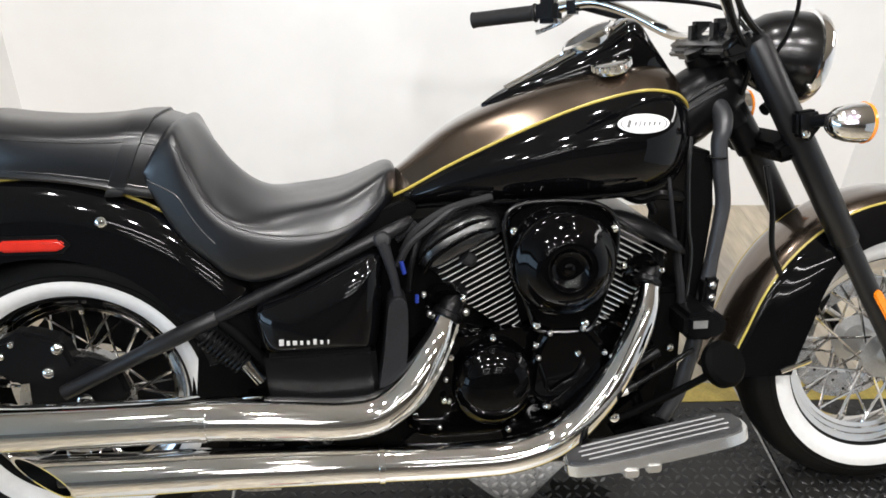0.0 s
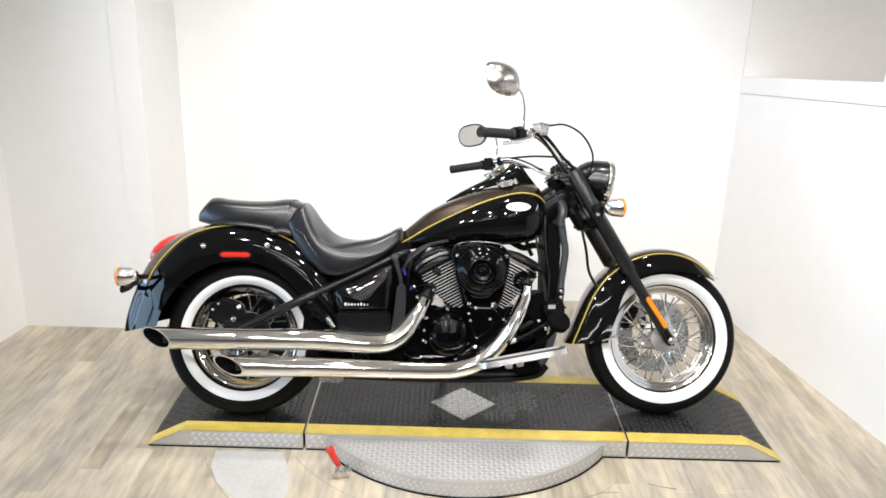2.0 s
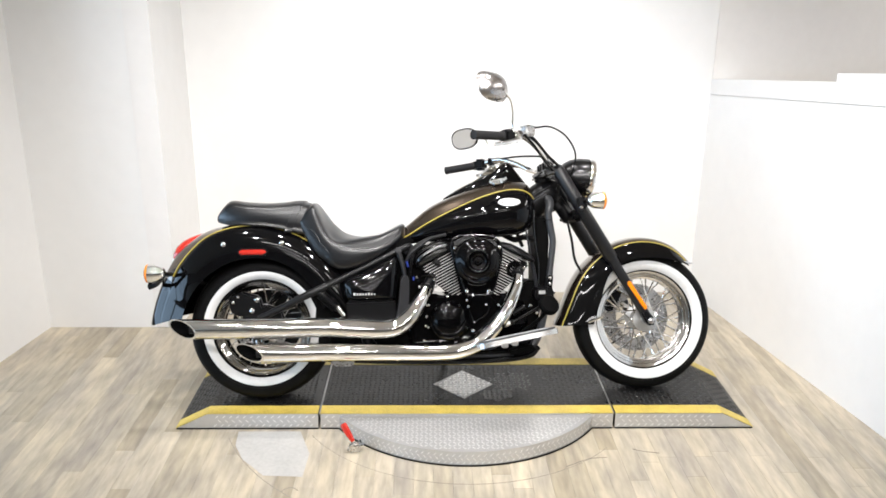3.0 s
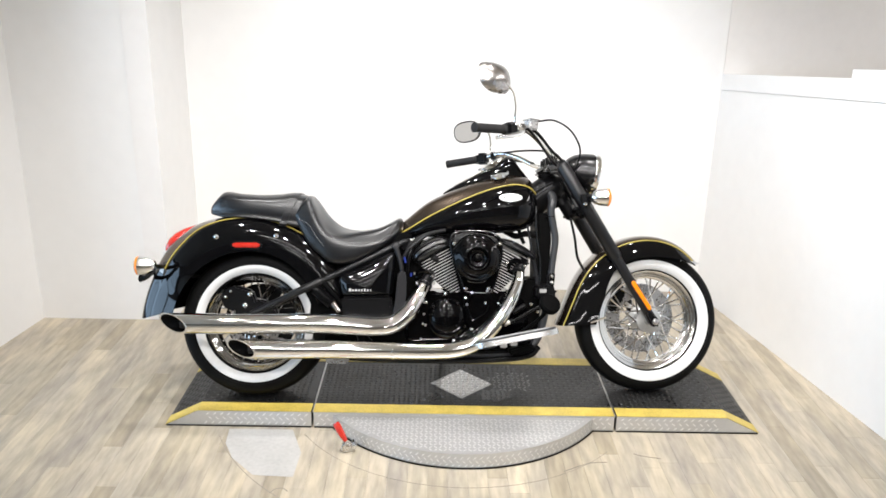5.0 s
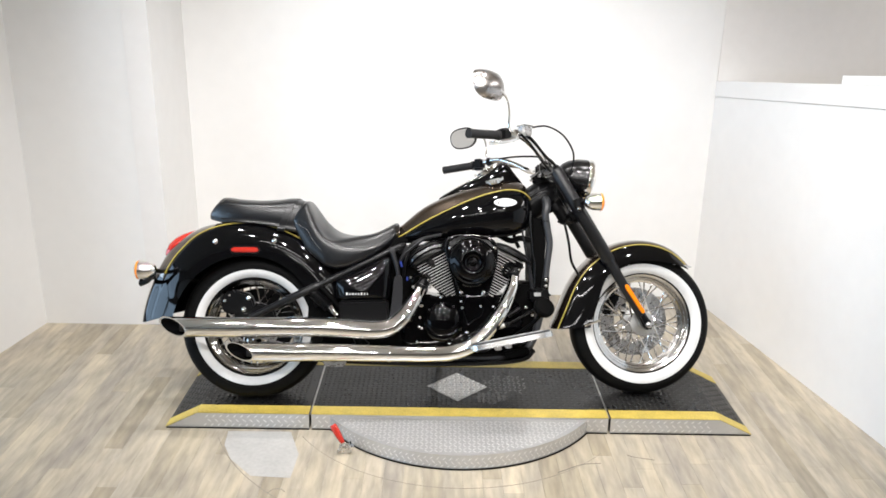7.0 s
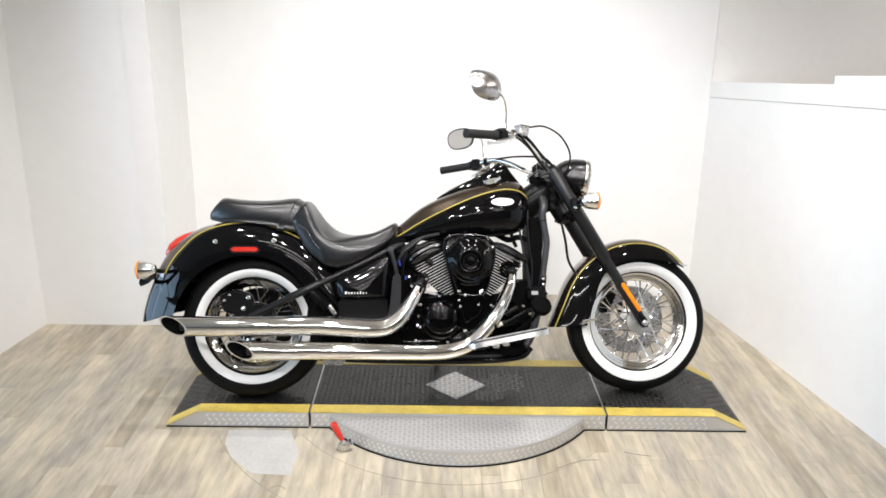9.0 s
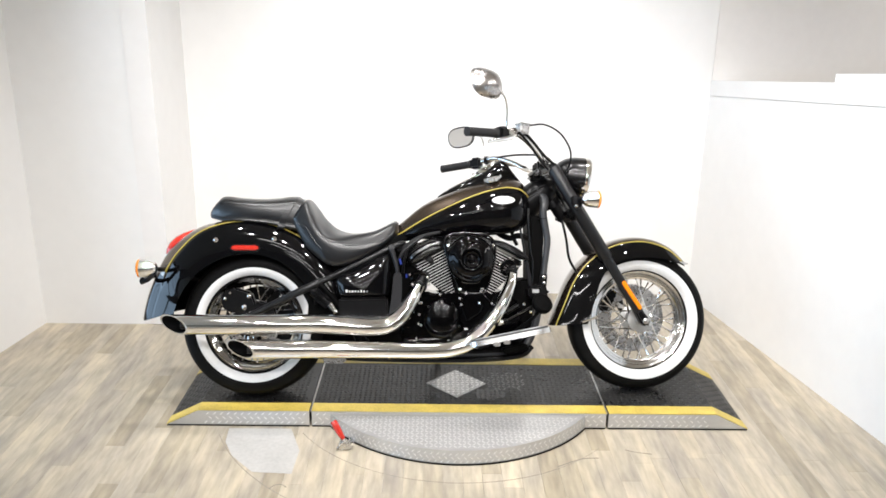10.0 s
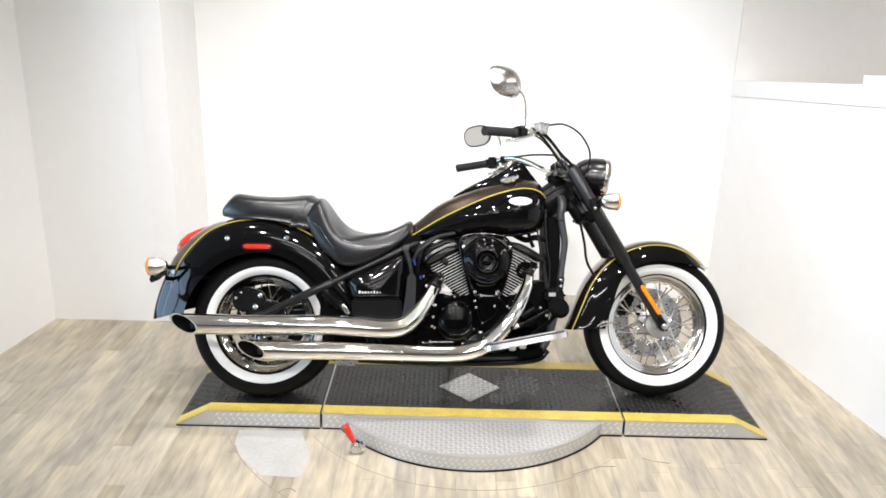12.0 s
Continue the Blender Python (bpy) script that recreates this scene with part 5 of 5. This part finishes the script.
    for lift, y in () if flip else ((0.222, 0.136), (0.204, 0.142)):
        part("rocker_rib", bar([at(lift + top - 0.022, -0.074, -y + 0.004), at(lift + top - 0.004, -0.046, -y - 0.006), at(lift + top + 0.004, 0.0, -y - 0.0125), at(lift + top + 0.002, 0.045, -y - 0.010), at(lift + top - 0.012, 0.078, -y + 0.002)], 0.0042, seg=8), CASE, cyl)
    if flip:
        return cyl
    part("plug_cap", bar([at(0.150, 0.012, -0.10), at(0.158, 0.010, -0.125), at(0.172, 0.004, -0.130)], 0.013, seg=12), GRIP, cyl)
    # exhaust port flange with two nuts
    px = at(0.085, -0.075, -0.125)
    part("port_flange", hoop([(0.021, 0), (0.030, 0), (0.030, 0.012), (0.021, 0.012)], px, (-0.4, -0.75, -0.5), 24), SATIN, cyl)
    for dx_ in (-0.034, 0.034):
        bolt("bolt", px + Vector((dx_, -0.006, 0.004)), 0.0075, cyl, mat=STEEL)
    return cyl


cylinder(False, "rear_cylinder")
cylinder(True, "front_cylinder")
ac = part("air_cleaner", turned([(0.094, 0), (0.098, 0.014), (0.097, 0.030), (0.093, 0.040), (0.087, 0.045), (0.082, 0.048), (0.075, 0.057), (0.065, 0.066), (0.054, 0.0715), (0.045, 0.0735), (0.039, 0.072), (0.035, 0.066), (0.030, 0.060), (0.020, 0.058), (0.012, 0.059), (0.010, 0.064), (0.005, 0.066), (0.001, 0.066)], (0.073, -0.155, 0.588), (0, -1, 0), 64), CASE, bike, "round glossy black air cleaner")
BACK = [(-0.034, 0.645), (-0.029, 0.675), (-0.008, 0.691), (0.035, 0.697), (0.107, 0.695), (0.152, 0.683), (0.175, 0.655), (0.178, 0.600), (0.164, 0.535), (0.148, 0.478), (0.136, 0.452), (0.113, 0.446), (0.048, 0.448), (0.026, 0.460), (0.008, 0.514), (-0.019, 0.580)]
part("backing_plate", plate(BACK, -0.162, -0.112, 0.010, 3), CASE, ac)
part("plate_edge", bar([(x, -0.157, z) for x, z in BACK + BACK[:1]], 0.0042, seg=8, n=3), SEMI, ac)
part("tongue_trim", bar([(0.034, -0.166, 0.505), (0.050, -0.168, 0.492), (0.098, -0.168, 0.492), (0.114, -0.166, 0.505)], 0.0055, seg=8), ROCKER, ac)
for x, z in ((-0.016, 0.645), (0.168, 0.645), (0.030, 0.464), (0.122, 0.464)):
    bolt("bolt", (x, -0.162, z), 0.0085, ac, mat=CHROME)
# hoses and wires between tank and engine
ribbed = [((-0.2261 + 0.0393 * k / 24), -0.12, 0.6241 + 0.0295 * k / 24) for k in range(25)]
part("corrugated_sleeve", bar(ribbed, [0.0085 if k % 2 else 0.0066 for k in range(25)], seg=10, smoothed=False), PLASTIC, bike, "black corrugated cable sleeve")
for pts, r, mat in (
        ([(-0.215, -0.12, 0.60), (-0.19, -0.135, 0.645), (-0.13, -0.13, 0.682), (-0.05, -0.12, 0.70)], 0.007, GRIP),
    ([(-0.205, -0.13, 0.53), (-0.20, -0.14, 0.58), (-0.185, -0.13, 0.63)], 0.006, SATIN),
    ([(-0.218, -0.148, 0.591), (-0.2125, -0.148, 0.568)], 0.0042, BLUE),
    ([(-0.1903, -0.148, 0.527), (-0.1905, -0.148, 0.512)], 0.0036, BLUE),
    ([(-0.2244, -0.135, 0.579), (-0.2012, -0.135, 0.6206), (-0.165, -0.135, 0.651), (-0.124, -0.13, 0.681), (-0.093, -0.12, 0.691)], 0.0075, PLASTIC),
    ([(0.29, -0.09, 0.74), (0.2945, -0.10, 0.70), (0.3067, -0.10, 0.63), (0.3136, -0.10, 0.585)], 0.0045, PLASTIC),
    ([(0.3136, -0.10, 0.59), (0.322, -0.10, 0.55), (0.3333, -0.10, 0.48), (0.335, -0.09, 0.42)], 0.0085, PLASTIC),
    ([(0.327, -0.10, 0.80), (0.3247, -0.105, 0.74), (0.3337, -0.105, 0.63), (0.343, -0.105, 0.572), (0.342, -0.10, 0.468)], 0.0050, SEMI),
    ([(0.20, -0.03, 0.70), (0.25, -0.05, 0.675), (0.29, -0.06, 0.685), (0.34, -0.05, 0.675)], 0.0125, SATIN),
    ([(0.262, -0.05, 0.72), (0.268, -0.055, 0.68), (0.285, -0.05, 0.645)], 0.008, SATIN),
):
    part("hose", bar(pts, r, seg=8), mat, bike)

for x, z in ((-0.0524, 0.4439), (0.029, 0.4265), (0.1098, 0.4067), (-0.1428, 0.3233), (0.057, 0.3001), (-0.1301, 0.4095)):
    bolt("bolt", (x, -0.166, z), 0.0068, bike, mat=CHROME)

# ---- frame front, radiator, regulator
for s in (-1, 1):
    part("down_tube", bar([(0.385, s * 0.035, 0.865), (0.400, s * 0.062, 0.840), (0.398, s * 0.078, 0.810), (0.393, s * 0.08, 0.782), (0.402, s * 0.08, 0.7225), (0.411, s * 0.08, 0.667), (0.406, s * 0.08, 0.611), (0.398, s * 0.08, 0.5475), (0.390, s * 0.082, 0.48), (0.37, s * 0.085, 0.36), (0.33, s * 0.09, 0.24), (0.25, s * 0.095, 0.19), (-0.1, s * 0.10, 0.18)], [0.020, 0.019, 0.0175, 0.0160, 0.0150, 0.0145, 0.014, 0.0135, 0.016, 0.016, 0.016, 0.016, 0.016], seg=16), TUBE, bike, "satin black frame down tube")
    part("tube_clip", bar([(0.3915 + 0.0175 * math.cos(a), s * 0.08 + 0.0175 * math.sin(a), 0.757) for a in np.linspace(0, 2 * math.pi, 17)], 0.0022, seg=6, n=1, smoothed=False), SATIN, bike)
part("head_tube", bar([(0.372, 0, 0.945), (0.455, 0, 0.81)], [0.029, 0.034], seg=24, n=1), SATIN, bike)
neck = part("neck_cover", bar([(0.315, 0, 0.775), (0.335, 0, 0.815), (0.375, 0, 0.855), (0.420, 0, 0.880), (0.450, 0, 0.890)], [0.050, 0.062, 0.066, 0.060, 0.045], seg=28, flat=1.0), SATIN, bike, "satin black neck cover")
for dz in (0.0, 0.018):
    part("neck_rib", bar([(0.322, -0.064, 0.838 + dz), (0.36, -0.066, 0.862 + dz), (0.405, -0.064, 0.885 + dz)], 0.0035, seg=6), PLASTIC, neck)
rad = part("radiator", plate([(0.338, 0.775), (0.392, 0.765), (0.396, 0.66), (0.386, 0.42), (0.338, 0.41)], -0.070, 0.125, 0.008), DARK, bike, "black radiator")
bm = bmesh.new()
for k in range(22):
    block(bm, (0.391, 0.027, 0.45 + k * 0.013), (0.004, 0.17, 0.003), 0)
part("radiator_fins", bm, SATIN, rad, smooth=False)
reg = part("regulator", plate([(0.316, 0.472), (0.372, 0.480), (0.400, 0.462), (0.405, 0.440), (0.376, 0.418), (0.316, 0.422)], -0.172, -0.02, 0.010), SATIN, bike)
part("regulator_label", plate([(0.330, 0.462), (0.358, 0.462), (0.358, 0.447), (0.330, 0.447)], -0.1745, -0.170), ALLOY, reg, smooth=False)
br = part("tube_bracket", plate([(0.378, 0.52), (0.408, 0.525), (0.400, 0.45), (0.372, 0.445)], -0.108, -0.075, 0.006), SATIN, bike)
for z in (0.510, 0.485):
    bolt("bolt", (0.391, -0.107, z), 0.0085, br, mat=STEEL)

# ---- exhaust
PY = -0.205


def silencer(name, path, radii, cut, label):
    """Chrome pipe whose rear end is cut on the slant, with a dark mouth."""
    bm = bmesh.new()
    rows = glide([(*p, r) for p, r in zip(path, radii)], 6)
    c = [Vector(q[:3]) for q in rows]
    rings, seg = [], 36
    side = Vector((0, -1, 0))
    tang = [(c[min(i + 1, len(c) - 1)] - c[max(i - 1, 0)]).normalized() for i in range(len(c))]
    for i, q in enumerate(rows):
        side = (side - tang[i] * side.dot(tang[i])).normalized()
        top = side.cross(tang[i]) * -1
        if top.z < 0 and i == 0:
            top = -top
        if i == 0:
            keep = top
        top = top if top.dot(keep) > 0 else -top
        keep = top
        ring = []
        for k in range(seg):
            a = 2 * math.pi * k / seg
            p = c[i] + (side * math.cos(a) + top * math.sin(a)) * q[3]
            shift = cut[0] * math.cos(a) - cut[1] * math.sin(a)
            gone = (c[i] - c[0]).length
            if i == 0:
                p = p + tang[0] * shift
            elif shift + 0.002 * i > gone:
                p = p + tang[0] * (shift + 0.002 * i - gone)
            ring.append(p)
        rings.append(ring)
    mouth = []
    for scale, deep in ((0.87, 0.0), (0.85, 0.012)):
        mid_ = sum(rings[0], Vector()) / seg
        mouth.append([mid_ + (p - mid_) * scale + tang[0] * deep for p in rings[0]])
    skin(bm, [mouth[0]] + rings, caps=False)
    ob = part(name, bm, CHROME, bike, label)
    bm = bmesh.new()
    mid_ = sum(rings[0], Vector()) / seg
    inner = [[mid_ + (p - mid_) * 0.871 for p in rings[0]], [mid_ + (p - mid_) * 0.85 + tang[0] * 0.02 for p in rings[0]]]
    deep = [c[0] + (p - mid_) * 0.82 + tang[0] * 0.055 for p in rings[0]]
    skin(bm, inner + [deep], caps=False)
    bm.faces.new([bm.verts.new(p) for p in deep])
    part("mouth", bm, DARK, ob, "dark pipe mouth")
    core = c[0] + tang[0] * 0.085
    part("baffle_pipe", turned([(0.019, 0), (0.019, 0.05), (0.015, 0.05), (0.015, 0.0)], core - tang[0] * 0.055, tang[0], 20, False), PLASTIC, ob)
    return ob


up = silencer("upper_exhaust", [(-1.122, PY, 0.334), (-0.90, PY, 0.331), (-0.70, PY, 0.330), (-0.56, PY, 0.330), (-0.43, PY, 0.322), (-0.33, PY, 0.316), (-0.262, PY + 0.004, 0.325), (-0.205, PY + 0.014, 0.368), (-0.162, PY + 0.035, 0.432), (-0.139, PY + 0.060, 0.476)],
                      [0.0405, 0.0405, 0.0405, 0.0405, 0.0395, 0.0385, 0.0375, 0.035, 0.029, 0.022], (0.058, 0.027), "chrome upper slash-cut exhaust pipe")
lo = silencer("lower_exhaust", [(-0.860, PY, 0.233), (-0.70, PY, 0.230), (-0.563, PY, 0.230), (-0.40, PY, 0.226), (-0.243, PY, 0.221), (-0.10, PY, 0.218), (-0.01, PY, 0.224), (0.068, PY + 0.005, 0.249), (0.130, PY + 0.012, 0.300), (0.186, PY + 0.025, 0.372), (0.237, PY + 0.05, 0.468), (0.252, PY + 0.07, 0.525)],
                      [0.0385, 0.0385, 0.0385, 0.037, 0.035, 0.034, 0.034, 0.033, 0.0315, 0.030, 0.0265, 0.0215], (0.058, 0.027), "chrome lower slash-cut exhaust pipe")
# heat shield edges, clamps and mounts
part("shield_edge", bar([(-0.245, PY - 0.035, 0.315), (-0.19, PY - 0.027, 0.355), (-0.145, PY - 0.008, 0.425), (-0.118, PY + 0.025, 0.478)], 0.003, seg=6), CHROME, up)
part("shield_edge", bar([(0.085, PY - 0.024, 0.245), (0.135, PY - 0.015, 0.312), (0.185, PY + 0.0, 0.395), (0.235, PY + 0.03, 0.488)], 0.003, seg=6), CHROME, lo)
for ob, p in ((lo, (-0.263, PY, 0.2215)), (up, (-0.572, PY, 0.330))):
    q = 0.0365 if ob is lo else 0.0412
    part("pipe_clamp", turned([(q - 0.001, -0.006), (q + 0.0012, -0.005), (q + 0.0012, 0.005), (q - 0.001, 0.006)], p, (1, 0, 0), 36, False), CHROME, ob)
part("pipe_mount", plate([(-0.535, 0.235), (-0.530, 0.172), (-0.510, 0.166), (-0.445, 0.166), (-0.438, 0.180), (-0.44, 0.235)], -0.19, -0.13, 0.006), STEEL, bike)
part("link_pipe", bar([(-0.40, -0.15, 0.30), (-0.38, -0.15, 0.26), (-0.36, -0.16, 0.24)], 0.022, seg=14), SATIN, bike)
part("belly_rail", bar([(-0.55, -0.10, 0.185), (-0.3, -0.115, 0.172), (0.05, -0.12, 0.165), (0.28, -0.115, 0.178), (0.34, -0.10, 0.215)], 0.012, seg=12), SATIN, bike)
for i, p in enumerate(((-0.137, PY + 0.062, 0.480), (0.247, PY + 0.07, 0.530))):
    d = Vector((0.5 if i == 0 else 0.45, 0.5, 0.8)).normalized()
    ob = (up, lo)[i]
    part("port_collar", turned([(0.022, -0.006), (0.027, -0.003), (0.027, 0.006), (0.021, 0.010)], p, d, 28), SATIN, ob)
    q = Vector(p) + Vector((-0.003, 0.020, 0.030)) if i == 0 else Vector(p) + Vector((-0.010, 0.012, 0.022))
    part("port_ring", hoop([(0.024, -0.010), (0.033, -0.012), (0.036, -0.004), (0.036, 0.012), (0.024, 0.012)], q, (0.1, -0.8, -0.45), 32), CASE, ob, "black port ring")
    part("port_elbow", bar([p, tuple(Vector(p) + d * 0.03), tuple(Vector(p) + Vector((0.03, 0.06, 0.045)))], [0.021, 0.022, 0.024], seg=16), SATIN, ob)
    for dx_ in (-0.037, 0.036):
        bolt("bolt", q + Vector((dx_, -0.012, 0.008 - dx_ * 0.15)), 0.0075, ob, mat=CHROME)

# ---- footboard and pedal
FB = Matrix.Translation((0.215, -0.304, 0.290)) @ Matrix.Rotation(radians(-10.5), 4, "Y") @ Matrix.Rotation(radians(-6.0), 4, "X")


def board(scale, z0, z1, mat, name, parent, label="", bevel=0.004):
    bm = bmesh.new()
    pts = []
    for t in np.linspace(0, 2 * math.pi, 41)[:-1]:
        c_, s_ = math.cos(t), math.sin(t)
        w = 0.046 + 0.007 * c_
        pts.append((0.158 * scale[0] * math.copysign(abs(c_) ** 0.55, c_), w * scale[1] * math.copysign(abs(s_) ** 0.6, s_)))
    skin(bm, [[FB @ Vector((x, y, z)) for x, y in pts] for z in (z0, z1)])
    if bevel:
        bmesh.ops.bevel(bm, geom=[e for e in bm.edges if len(e.link_faces) == 2 and e.calc_face_angle(0) > 1.0], offset=bevel, segments=2, affect="EDGES")
    return part(name, bm, mat, parent, label)


RIB = material("worn_rubber_rib", (0.30, 0.30, 0.30), 0.45, var=0.15, scale=40)
PAD = material("grey_worn_rubber", (0.038, 0.038, 0.039), 0.42, var=0.35, scale=30, bump=0.1)
RIM = material("polished_alloy", (0.80, 0.795, 0.78), 0.24, metal=0.9, var=0.06, scale=25)
fb = board((1.04, 1.04), -0.020, 0.0, RIM, "footboard", bike, "alloy footboard with ribbed black rubber")
board((0.995, 0.93), 0.0005, 0.007, PAD, "rubber_pad", fb, "ribbed black rubber", 0.002)
for y in (-0.027, -0.009, 0.009, 0.027):
    bm = bar([FB @ Vector((-0.138 + abs(y) * 0.5, y, 0.0075)), FB @ Vector((0.04, y, 0.0075)), FB @ Vector((0.138 - abs(y) * 0.4, y, 0.0075))], 0.0016, seg=6, n=2)
    part("pad_rib", bm, RIB, fb)
for x in (-0.06, -0.02):
    part("slider", brick(FB @ Vector((x, -0.035, -0.024)), (0.026, 0.03, 0.018), 0.003), RIM, fb)
part("board_mount", bar([(0.10, -0.12, 0.22), (0.12, -0.20, 0.235), (0.14, -0.27, 0.255)], 0.012, seg=10), SATIN, fb)
part("board_mount", bar([(0.26, -0.12, 0.24), (0.27, -0.20, 0.262), (0.28, -0.27, 0.28)], 0.012, seg=10), SATIN, fb)
part("lower_bracket", plate([(0.20, 0.215), (0.29, 0.236), (0.315, 0.230), (0.305, 0.208), (0.22, 0.188)], -0.17, -0.11, 0.006), DARK, bike)
pd = part("brake_pedal", bar([(0.19, -0.14, 0.245), (0.255, -0.160, 0.285), (0.310, -0.185, 0.328), (0.345, -0.215, 0.368), (0.356, -0.245, 0.400)], [0.009, 0.008, 0.0075, 0.0075, 0.010], seg=12), DARK, bike, "black brake pedal arm")
part("pedal_pad", turned([(0.010, -0.020), (0.036, -0.018), (0.043, -0.008), (0.043, 0.006), (0.036, 0.014), (0.003, 0.017)], (0.357, -0.252, 0.408), (0.25, -0.80, 0.50), 28), DARK, pd, "rounded black pedal pad")
part("brake_rod", bar([(0.180, -0.17, 0.318), (0.225, -0.17, 0.335), (0.226, -0.17, 0.3354), (0.345, -0.15, 0.395)], [0.0095, 0.0095, 0.005, 0.005], seg=10, smoothed=False), SATIN, bike)
part("rod_end", bar([(0.186, -0.172, 0.3205), (0.208, -0.172, 0.3285)], 0.0102, seg=8, n=1), STEEL, bike)
part("brake_switch", bar([(0.225, -0.15, 0.365), (0.275, -0.15, 0.395)], 0.010, n=1), SATIN, bike)
bolt("bolt", (0.193, -0.155, 0.262), 0.011, pd, mat=CHROME)
bolt("bolt", (0.300, -0.14, 0.398), 0.008, bike, mat=CHROME)
bolt("bolt", (0.33, -0.12, 0.365), 0.008, bike, mat=CHROME)

# ---- side stand on the far side
part("side_stand", bar([(-0.08, 0.10, 0.20), (-0.06, 0.22, 0.152), (-0.03, 0.325, 0.107)], [0.013, 0.012, 0.010], seg=12), SATIN, bike, "black side stand")

# ---------------------------------------------------------------- floor planks
PW, PL = 0.074, 0.61


def plank_mesh():
    bm = bmesh.new()
    block(bm, (0, 0, -0.004), (PW - 0.0005, PL - 0.0005, 0.008), 0.0003, steps=1)
    me = bpy.data.meshes.new("plank")
    bm.to_mesh(me)
    bm.free()
    me.materials.append(WOOD)
    return me


pm = plank_mesh()
rest_v, rest_f = [], []
base = [tuple(v.co) for v in pm.vertices]
faces = [tuple(p.vertices) for p in pm.polygons]
rng = random.Random(4)
spots = []
for i in range(-66, 66):
    off = rng.random() * PL
    for j in range(-12, 5):
        spots.append((i * PW, j * PL + off))
near = sorted(spots, key=lambda p: (p[0] / 2.4) ** 2 + ((p[1] + 0.55) / 1.35) ** 2)
for k, (x, y) in enumerate(near):
    if k < 290:
        place("plank", pm, floor, m=pose(x, y, 0))
    else:
        q = len(rest_v)
        rest_v += [(a + x, b + y, c) for a, b, c in base]
        rest_f += [tuple(v + q for v in f) for f in faces]
me = bpy.data.meshes.new("floor_planks_far")
me.from_pydata(rest_v, [], rest_f)
me.materials.append(WOOD)
tagged(place("floor_planks_far", me, floor), kind="stuff")
